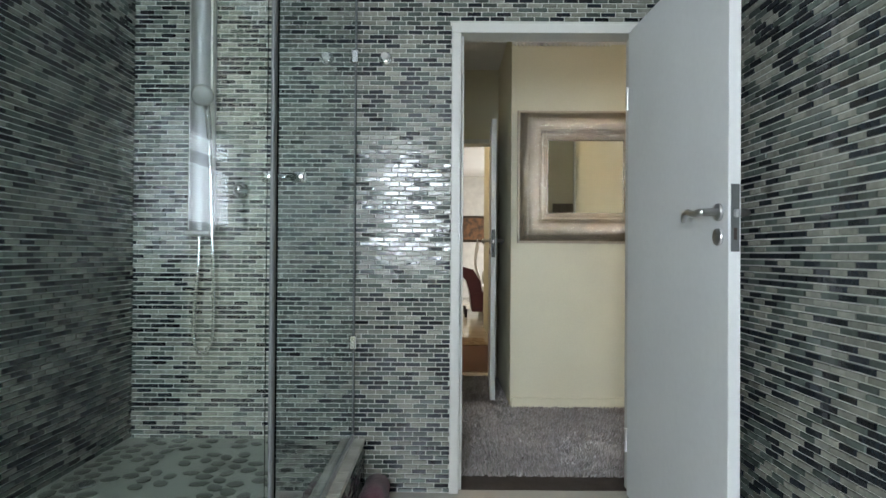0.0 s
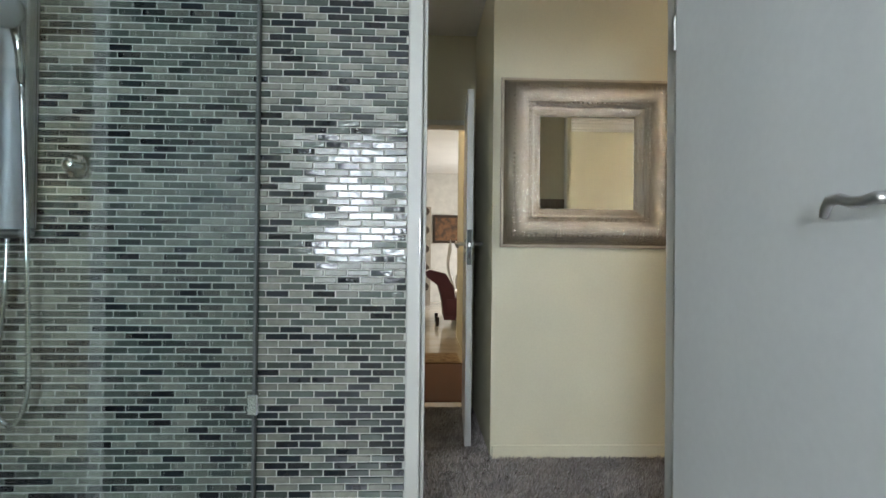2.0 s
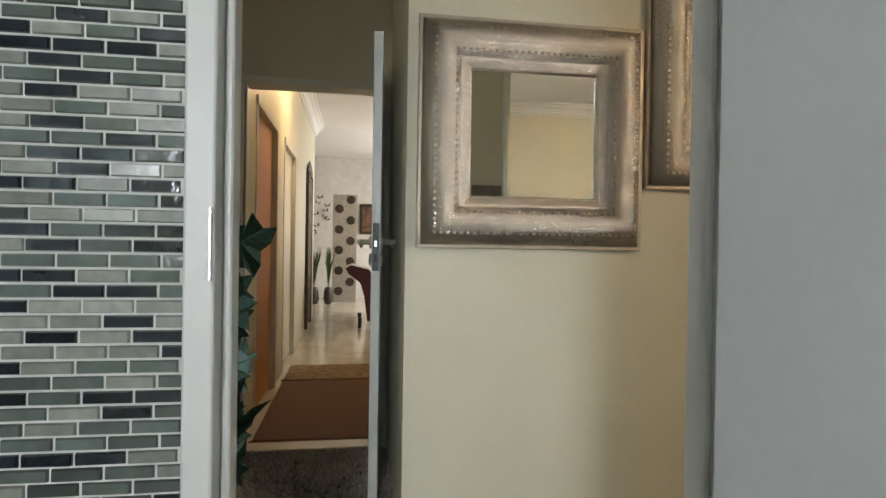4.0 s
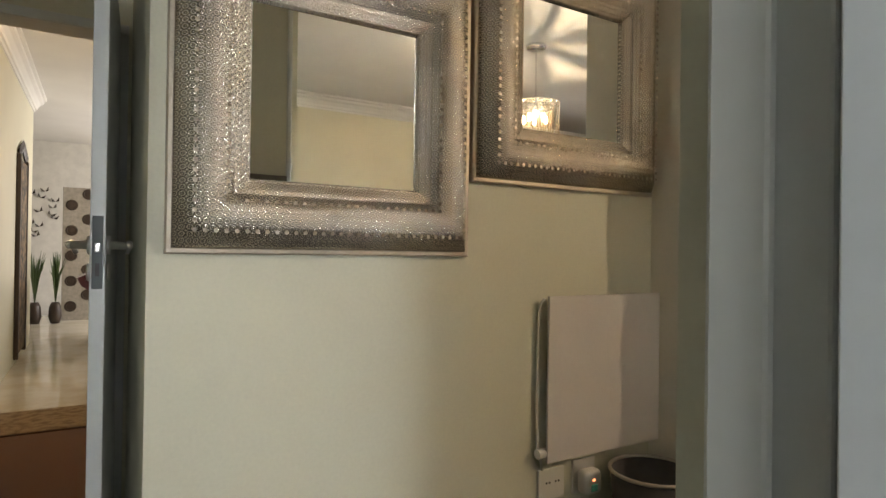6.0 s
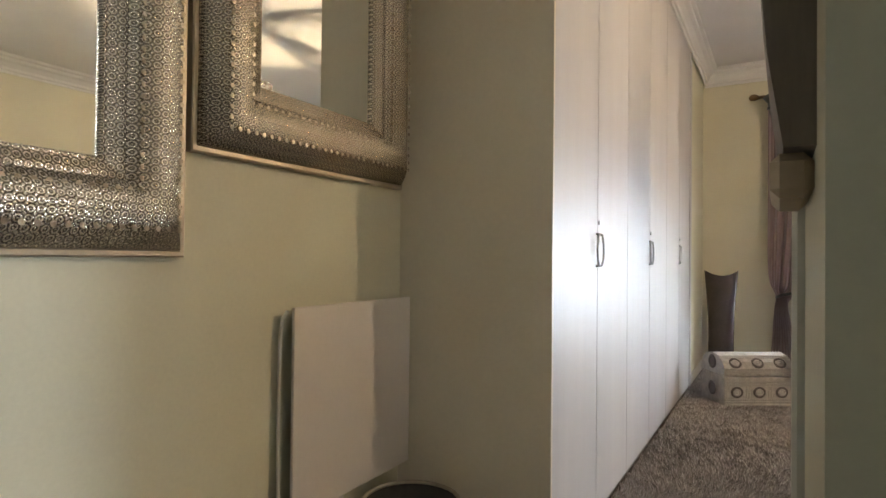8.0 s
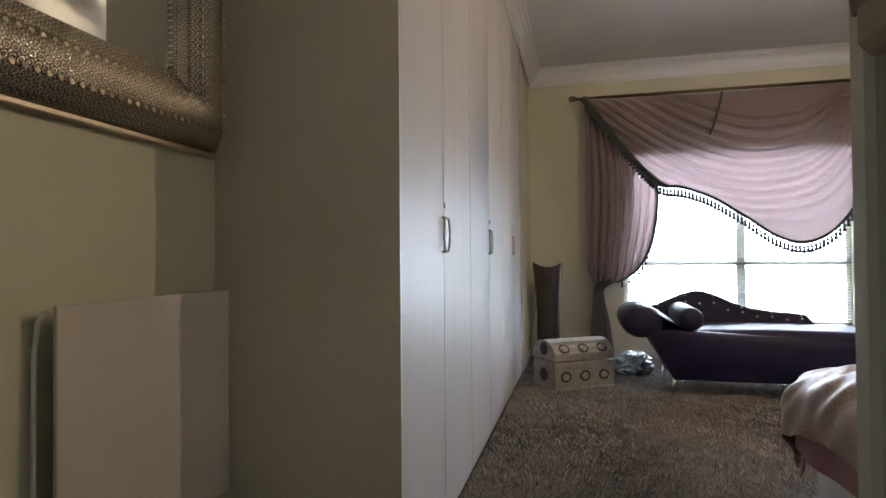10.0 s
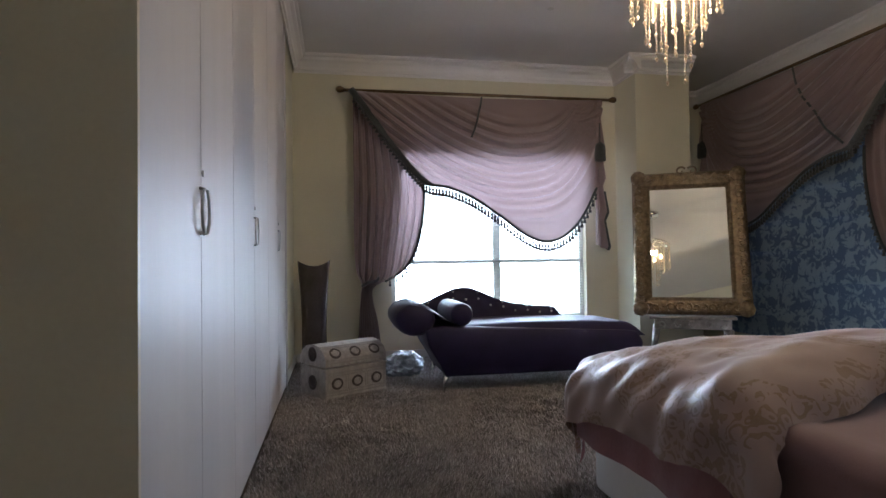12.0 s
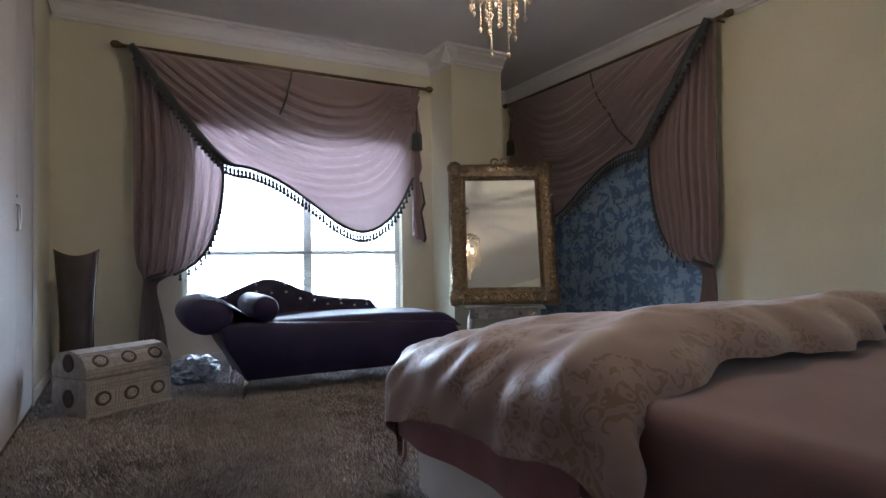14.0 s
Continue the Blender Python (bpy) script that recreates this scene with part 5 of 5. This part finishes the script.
# crumpled clear bag and shoes by the chaise
BAG = mat("crumpled_silver_bag", (0.42, 0.45, 0.50), 0.2, 0.5, var=0.5, scale=12, bump=0.8, bscale=30, bdist=0.02)
bg = bmesh.new()
bmesh.ops.create_icosphere(bg, subdivisions=4, radius=1.0)
for v in bg.verts:
    n = noise.noise(v.co * 3.1) * 0.22 + noise.noise(v.co * 7.0) * 0.10
    v.co = v.co * (1 + n)
    v.co = Vector((v.co.x * 0.13, v.co.y * 0.18, max(0, 0.10 + v.co.z * 0.12)))
single("crumpled_bag", bg, BAG, "crumpled shiny silver-blue bag on the carpet", "bag").matrix_world = pose(6.42, 2.45, 0)

# gilt mirror on a low silver stand
GILT = mat("antique_gilt", (0.21, 0.16, 0.105), 0.28, 0.92, var=0.55, scale=26, bump=0.9, bscale=70, bdist=0.006)
gm = thing("gilt_mirror", 6.04, -0.265, 0.495, "large leaning mirror in a carved antique gilt frame", "mirror", rz=-90 + 3)
gm.matrix_world = pose(6.0, -0.132, 0.502, 0, 0, -118.8) @ pose(0, 0, 0, -14.4, 0, 0)
gw, gh = 0.497, 1.374
part("back_board", B(-gw + 0.03, 0, 0.03, gw - 0.03, 0.02, gh - 0.03), DARK, gm)
gf = part("frame", ring_frame(bmesh.new(), [(0.0, 0.0), (0.0, 0.03), (0.02, 0.05), (0.05, 0.06), (0.09, 0.05), (0.125, 0.035), (0.14, 0.04), (0.155, 0.03), (0.165, 0.008)], -gw, gw, 0, gh), GILT, gm, "carved antique gilt frame")
part("mirror_pane", B(-gw + 0.155, -0.012, 0.155, gw - 0.155, -0.004, gh - 0.155), MIRROR, gm, "mirror glass")


def scroll(bm, c, r, spin, flip):
    pts = []
    for k in range(13):
        a = spin + flip * k * 0.52
        q = r * (1 - k / 15)
        pts.append(Vector((c[0] + q * math.cos(a), c[1] - 0.01 * math.sin(k * 0.3), c[2] + q * math.sin(a))))
    return tube(bm, pts, [0.011 - 0.0004 * k for k in range(13)], 6)


rg = random.Random(5)
for k in range(64):
    per = 2 * (2 * gw - 0.12) + 2 * (gh - 0.12)
    d = per * k / 64
    A, Bq = 2 * gw - 0.12, gh - 0.12
    if d < A:
        c = (-gw + 0.06 + d, -0.055, 0.06)
    elif d < A + Bq:
        c = (gw - 0.06, -0.055, 0.06 + d - A)
    elif d < 2 * A + Bq:
        c = (gw - 0.06 - (d - A - Bq), -0.055, gh - 0.06)
    else:
        c = (-gw + 0.06, -0.055, gh - 0.06 - (d - 2 * A - Bq))
    part("scroll", scroll(bmesh.new(), c, rg.uniform(0.034, 0.052), rg.uniform(0, 6.3), 1 if k % 2 else -1), GILT, gf, smooth=True)
for sx in (-1, 1):
    for zz in (0.05, gh - 0.05):
        part("corner_leaf", lathe(bmesh.new(), [(0.075, 0), (0.07, 0.02), (0.045, 0.035), (0.02, 0.045)], 9, pose(sx * (gw - 0.06), -0.05, zz, 90, 0, 0)), GILT, gf)
part("crest", scroll(scroll(bmesh.new(), (-0.05, -0.05, gh), 0.05, 0.6, 1), (0.05, -0.05, gh), 0.05, 2.5, -1), GILT, gf, smooth=True)

st = thing("side_table", 6.07, -0.17, 0, "low silver carved table under the gilt mirror", "table", rz=-31)
SILV = mat("antique_silver", (0.26, 0.25, 0.24), 0.4, 0.7, var=0.35, scale=20, bump=0.6, bscale=60)
part("tabletop", B(-0.17, -0.36, 0.47, 0.2, 0.36, 0.495, 0.006, 2), SILV, st)
part("apron", B(-0.15, -0.32, 0.38, 0.18, 0.32, 0.47, 0.01, 2), SILV, st)
for k in range(5):
    part("scroll", scroll(bmesh.new(), (0, 0, 0), 0.032, k, 1 if k % 2 else -1), SILV, st).matrix_local = pose(-0.158, -0.26 + 0.13 * k, 0.42, 0, 0, 90)
for a in (-0.13, 0.16):
    for b in (-0.30, 0.30):
        part("leg", tube(bmesh.new(), [(a, b, 0.38), (a - 0.02, b * 1.06, 0.25), (a + 0.01, b, 0.1), (a - 0.01, b * 1.08, 0.0)], [0.035, 0.028, 0.018, 0.024], 8), SILV, st, smooth=True)

# bed
BASEM = mat("white_leatherette", (0.72, 0.72, 0.70), 0.4, var=0.05, scale=4, bump=0.2, bscale=40)
SHEET = mat("mauve_sheet", (0.165, 0.085, 0.095), 0.75, var=0.08, scale=3, bump=0.12, bscale=200, sheen=0.3)
DUVET = scroll_damask("rose_damask", (0.265, 0.18, 0.162), (0.165, 0.092, 0.042))
UNDER = mat("dusty_pink_quilt", (0.25, 0.10, 0.115), 0.7, var=0.15, scale=6, bump=0.3, bscale=50, sheen=0.4)
BX0, BX1, BY0, BY1 = 1.52, 3.64, 0.10, 1.92
bed = thing("bed", 0, 0, 0, "king-size bed with white padded base and headboard", "bed")
part("base", B(BX0, BY0 + 0.02, 0.02, BX1, BY1, 0.36, 0.03, 3), BASEM, bed, "white padded bed base", True)
part("mattress", B(BX0, BY0, 0.36, BX1 - 0.01, BY1 + 0.02, 0.60, 0.05, 4), BASEM, bed, smooth=True)
part("headboard", B(1.40, BY0 - 0.1, 0.0, 1.52, BY1 + 0.1, 1.15, 0.04, 3), BASEM, bed, smooth=True)
for x in (1.6, 3.5):
    for y in (0.25, 1.8):
        part("foot", B(x - 0.03, y - 0.03, 0, x + 0.03, y + 0.03, 0.03), DARK, bed)


def cover(x0, y0, x1, y1, top, amp, r):
    """A cloth over the bed's foot: a runs along the bed, b across, and what passes the edge hangs down."""
    def f(a, b):
        ex, ey0, ey1 = max(0.0, a - x1), max(0.0, y0 - b), max(0.0, b - y1)
        ey = max(ey0, ey1)
        e = math.hypot(ex, ey)
        n1 = noise.noise(Vector((a * 2.2, b * 2.2, top)))
        n2 = noise.noise(Vector((a * 6.5, b * 6.5, top + 3)))
        drop = 0.0
        out = 0.0
        if e > 0:
            t = min(e / r, math.pi / 2)
            out = r * math.sin(t)
            drop = r * (1 - math.cos(t)) + max(0.0, e - r * math.pi / 2)
            out += 0.035 * max(0, drop - 0.1) * (1 + 2.5 * math.sin(9 * (a + b) + 2 * n1)) + 0.02 * n2
        x = min(a, x1) + (out * ex / e if e else 0)
        y = min(max(b, y0), y1) + (out * (1 if ey1 else -1) * ey / e if e and ey else 0)
        z = top + amp * n1 + 0.35 * amp * n2 - drop
        return x, y, z
    return f


sf = cover(BX0, BY0, 9.0, BY1 - 0.01, 0.605, 0.008, 0.06)


def sheet_f(u, v):
    x, y, z = sf(1.45 + 1.6 * u, -0.1 + 2.30 * v)
    return Vector((x, y, max(0.34, z + 0.008)))


single("bed_sheet", sheet(bmesh.new(), sheet_f, 40, 70), SHEET, "smooth mauve fitted sheet on the mattress", "sheet", smooth=True)
uf = cover(BX0, BY0 - 0.03, BX1 - 0.01, BY1 + 0.0, 0.60, 0.008, 0.07)


def under_f(u, v):
    b = -0.36 + 2.66 * v
    fold = 2.62 + 0.05 * math.sin(4 * b)
    a = fold + (4.00 - fold) * u
    x, y, z = uf(a, b)
    return Vector((x, y, max(0.10 + 0.03 * math.sin(13 * (a + b)), z)))


single("pink_quilt", sheet(bmesh.new(), under_f, 80, 110), UNDER, "dusty pink quilt hanging under the duvet", "quilt", smooth=True)
df = cover(BX0, BY0 - 0.02, BX1 - 0.10, BY1 - 0.06, 0.72, 0.026, 0.20)


def duvet_f(u, v):
    b = -0.34 + 2.58 * v
    fold = 2.68 - 0.22 * max(0.0, (b - 0.4) / 1.6) + 0.03 * math.sin(5 * b) + 0.02 * math.sin(17 * b)
    a = fold + (3.98 - fold) * u
    x, y, z = df(a, b)
    z -= 0.07 * max(0.0, min(1.0, (a - 3.1) / 0.45)) ** 1.6 + 0.03 * max(0.0, min(1.0, (b - 1.4) / 0.5)) ** 2
    e = min(1.0, u / 0.10)
    z -= 0.085 * (1 - math.sqrt(max(0.0, 1 - (1 - e) ** 2)))
    z += 0.045 * math.exp(-((u - 0.14) / 0.10) ** 2)
    z += 0.007 * noise.noise(Vector((a * 13, b * 7, 2.0))) + 0.012 * abs(noise.noise(Vector((a * 5 + b * 3, b * 4 - a * 2, 7.0))))
    slack = max(0.0, min(1.0, (a - 3.2) / 0.4)) + max(0.0, min(1.0, (b - 1.75) / 0.2))
    ridge = 0.004 * min(1.0, slack) * math.sin(31 * (a - b) + 5 * noise.noise(Vector((a * 3, b * 3, 1.0))))
    x, y = x + ridge, y + ridge
    hem = min(1.0, min(1 - u, v, 1 - v) / 0.03)
    return Vector((x, y, max(0.20 + 0.05 * math.sin(9 * (a + b)), z - 0.012 * (1 - hem))))


single("duvet", sheet(bmesh.new(), duvet_f, 130, 170), DUVET, "rose and gold damask duvet folded back on the bed", "duvet", smooth=True)

# chandelier
CX, CY = 4.0, 1.25
chn = thing("chandelier", CX, CY, 0, "lit crystal chandelier with hanging strands", "chandelier")
CRYS = mat("amber_lit_crystal", (0.85, 0.72, 0.50), 0.08, 0.25, var=0.1, bump=0, trans=0.3)
part("canopy", lathe(bmesh.new(), [(0.09, H - 0.035), (0.10, H - 0.02), (0.10, H)], 24), CHROME, chn, smooth=True)
part("stem", tube(bmesh.new(), [(0, 0, H - 0.03), (0, 0, 2.62)], 0.010, 8), CHROME, chn)
for zz, rr in ((2.60, 0.225), (2.54, 0.15)):
    part("ring", tube(bmesh.new(), [(rr * math.cos(k * math.pi / 20), rr * math.sin(k * math.pi / 20), zz) for k in range(41)], 0.008, 6), CHROME, chn, smooth=True)
rc = random.Random(8)
# unseen arms, added over the point light to throw radial streaks on the ceiling
for k in range(18):
    a = k * math.pi / 9 + rc.uniform(-0.1, 0.1)
    w = rc.uniform(0.006, 0.018)
    tip = rc.uniform(0.20, 0.232)
    arm = tube(bmesh.new(), [(0.02 * math.cos(a), 0.02 * math.sin(a), 2.62), (0.11 * math.cos(a), 0.11 * math.sin(a), 2.635), (tip * math.cos(a), tip * math.sin(a), 2.60)], [w * 0.6, w, w * 0.7], 6)
    part("arm", arm, CHROME, chn)
BULB = glow("warm_bulb", (1.0, 0.72, 0.36), 22.0)
for k in range(5):
    a = k * 2 * math.pi / 5 + 0.3
    part("bulb", lathe(bmesh.new(), [(0.006, 0.045), (0.014, 0.03), (0.017, 0.0), (0.012, -0.02), (0.003, -0.028)], 12, Matrix.Translation((0.11 * math.cos(a), 0.11 * math.sin(a), 2.44))), BULB, chn, "glowing warm bulb", True)
strands = [(0.225, 26, 0.25, 2.60), (0.15, 18, 0.35, 2.54), (0.075, 10, 0.45, 2.54)]
for rr, n, ln, zz in strands:
    for k in range(n):
        a = 2 * math.pi * k / n + rr
        long = int(ln * (0.82 + 0.42 * rc.random()) / 0.017)
        bm = bmesh.new()
        for q in range(long):
            z = zz - 0.02 - q * 0.017
            lathe(bm, [(0.0015, -0.0065), (0.005, -0.002), (0.005, 0.002), (0.0015, 0.0065)], 6, Matrix.Translation((rr * math.cos(a), rr * math.sin(a), z)))
        lathe(bm, [(0.002, -0.02), (0.009, -0.005), (0.007, 0.004), (0.002, 0.009)], 6, Matrix.Translation((rr * math.cos(a), rr * math.sin(a), zz - 0.03 - long * 0.017)))
        part("crystal_strand", bm, CRYS, chn)
for k, (x, y) in enumerate(((4.6, 2.2), (5.4, 1.9), (5.9, 1.2))):
    single("downlight", lathe(bmesh.new(), [(0.028, H - 0.004), (0.028, H)], 14, Matrix.Translation((x, y, 0))), WHITE, "small white ceiling spot", "downlight", "ceiling spots")

# ---- pieces of walls and floor ----
# carpet pile
def pile(name, x0, x1, y0, y1, n, seed, holes, label):
    g = np.random.default_rng(seed)
    P = np.column_stack([g.uniform(x0, x1, n), g.uniform(y0, y1, n)])
    keep = np.ones(n, bool)
    for a, b, c, d in holes:
        keep &= ~((P[:, 0] > a) & (P[:, 0] < b) & (P[:, 1] > c) & (P[:, 1] < d))
    P = P[keep]
    n = len(P)
    nap = np.sin(P[:, 0] * 3.1 + 1.3 * np.sin(P[:, 1] * 2.3)) + np.cos(P[:, 1] * 3.7 + 1.1 * np.sin(P[:, 0] * 2.9))
    cell = np.floor(P / 0.055).astype(int)
    tuft = np.sin(cell[:, 0] * 12.9898 + cell[:, 1] * 78.233) * 43758.5453
    tuft = tuft - np.floor(tuft)
    th = nap * 1.3 + (tuft - 0.5) * 3.2 + g.normal(0, 0.5, n)
    lean = g.uniform(0.006, 0.018, n)
    h = g.uniform(0.012, 0.021, n) + 0.010 * tuft
    w = g.uniform(0.003, 0.0065, n)
    ph = g.uniform(0, 2 * np.pi, n)
    V = np.zeros((n, 3, 3))
    V[:, 0] = np.column_stack([P[:, 0] - w * np.cos(ph), P[:, 1] - w * np.sin(ph), np.zeros(n)])
    V[:, 1] = np.column_stack([P[:, 0] + w * np.cos(ph), P[:, 1] + w * np.sin(ph), np.zeros(n)])
    V[:, 2] = np.column_stack([P[:, 0] + lean * np.cos(th), P[:, 1] + lean * np.sin(th), h])
    me = bpy.data.meshes.new(name)
    me.from_pydata(V.reshape(-1, 3).tolist(), [], np.arange(3 * n).reshape(-1, 3).tolist())
    me.materials.append(PILE)
    tagged(new(name, me), label, "carpet", kind="stuff")


pile("carpet_pile", 0.51, 2.42, LY + 0.03, MW - 0.02, 44000, 1, (), "thick taupe shag carpet pile in the lobby")
pile("carpet_pile", -0.38, 0.51, LY + 0.03, 4.97, 34000, 2, (), "thick taupe shag carpet pile by the hall door")
pile("carpet_pile", 1.31, 7.35, -0.1, WF - 0.01, 400000, 3, ((1.3, 3.6, -0.2, 1.9),), "thick taupe shag carpet pile in the bedroom")
pile("carpet_pile", 3.7, 6.9, SY + 0.02, -0.1, 40000, 4, (), "thick taupe shag carpet pile below the blind")

# mosaic
TILES = [mat("glass_tile_dark", (0.016, 0.021, 0.026), 0.08, var=0.3, scale=30, bump=0.3, bscale=45, bdist=0.003, island=0.35, obj=0.35),
         mat("glass_tile_grey", (0.098, 0.12, 0.105), 0.1, var=0.25, scale=30, bump=0.3, bscale=45, bdist=0.003, island=0.35, obj=0.35),
         mat("stone_tile_pale", (0.245, 0.25, 0.212), 0.24, var=0.25, scale=40, bump=0.3, bscale=60, bdist=0.003, island=0.25, obj=0.25)]
TW, TH, GAP = 0.0665, 0.0172, 0.0034
grout_me = B(BL - 0.004, TY - 0.004, 0, DL, TY + 0.011, HB)
box(grout_me, DR, TY - 0.004, 0, BR + 0.004, TY + 0.011, HB), box(grout_me, DL, TY - 0.004, DH, DR, TY + 0.011, HB)
gd = wall("wall_tiles_door", grout_me, GROUT, "mosaic of narrow green, grey and black glass tiles round the door")
gr = wall("wall_tiles_right", B(BR - 0.004, -2.2, 0, BR + 0.005, TY - 0.005, HB), GROUT, "mosaic of narrow green, grey and black glass tiles")
gl2 = wall("wall_tiles_left", B(BL - 0.005, -0.42, 0, BL + 0.004, TY - 0.005, HB), GROUT, "mosaic of narrow green, grey and black glass tiles in the shower")
gk2 = wall("wall_tiles_kerb", B(-0.312, 0.2, 0, -0.306, TY - 0.006, TRAY - 0.012), GROUT, "mosaic of narrow tiles along the shower kerb")


def mosaic(parent, length, height, at, skip, seed, near=None, z0=0.0, wt=(0.30, 0.34, 0.36), clip=lambda a, b, z: (a, b)):
    """Running-bond tiles; at(s, z, out) is a place on the wall. The tiles inside near become objects, the rest one mesh."""
    g = random.Random(seed)
    V, F, MI = [], [], []
    count = 0
    rows = int(height / (TH + GAP))
    for r in range(rows):
        z = z0 + r * (TH + GAP) + GAP
        off = (r % 2) * 0.5 * TW + (r % 3) * 0.004
        s = -off
        while s < length:
            a, b = max(0.0, s), min(length, s + TW - GAP)
            s += TW
            a, b = clip(a, b, z)
            if b - a < 0.008 or skip(a, b, z, z + TH):
                continue
            k = g.random()
            mi = 0 if k < wt[0] else 1 if k < wt[0] + wt[1] else 2
            o = 0.0055 + g.uniform(-0.0008, 0.0012)
            tilt = g.uniform(-0.0013, 0.0013)
            c = 0.0015
            quad = [at(a, z, 0.0), at(b, z, 0.0), at(b, z + TH, 0.0), at(a, z + TH, 0.0), at(a + c, z + c, o + tilt), at(b - c, z + c, o - tilt), at(b - c, z + TH - c, o - tilt), at(a + c, z + TH - c, o + tilt)]
            faces = ((4, 5, 6, 7), (0, 1, 5, 4), (1, 2, 6, 5), (2, 3, 7, 6), (3, 0, 4, 7))
            if near and near(a, b, z) and count < 300:
                me = bpy.data.meshes.new("tile")
                me.from_pydata(quad, [], faces)
                me.materials.append(TILES[mi])
                t = new("tile", me)
                t.parent = parent
                count += 1
            else:
                n = len(V)
                V.extend(quad)
                for f in faces:
                    F.append(tuple(n + i for i in f))
                    MI.append(mi)
    me = bpy.data.meshes.new("tiles")
    me.from_pydata(V, [], F)
    for m in TILES:
        me.materials.append(m)
    me.polygons.foreach_set("material_index", MI)
    o = new("tiles", me)
    o.parent = parent
    o["kind"] = "stuff"


mosaic(gd, BR - BL, HB, lambda s, z, o: (BL + s, TY - 0.004 - o, z),
       lambda a, b, z, zz: (BL + b > DL + 0.001 and BL + a < DR - 0.001 and z < DH) or (BL + b < -0.36 and zz < TRAY), 21,
       lambda a, b, z: BL + a > -0.30 and BL + b < DL and 0.85 < z < 2.0,
       clip=lambda a, b, z: (a, min(b, DL - BL)) if z < DH and BL + a < DL < BL + b else (max(a, DR - BL), b) if z < DH and BL + a < DR < BL + b else (a, b))
mosaic(gr, 2.95, HB, lambda s, z, o: (BR - 0.004 - o, TY - 0.006 - s, z), lambda a, b, z, zz: False, 22)
mosaic(gl2, 2.95, HB - TRAY, lambda s, z, o: (BL + 0.004 + o, TY - 0.006 - s, z + TRAY), lambda a, b, z, zz: False, 23)
mosaic(gk2, 1.9, TRAY - 0.02, lambda s, z, o: (-0.306 + o, TY - 0.008 - s, z), lambda a, b, z, zz: False, 24)
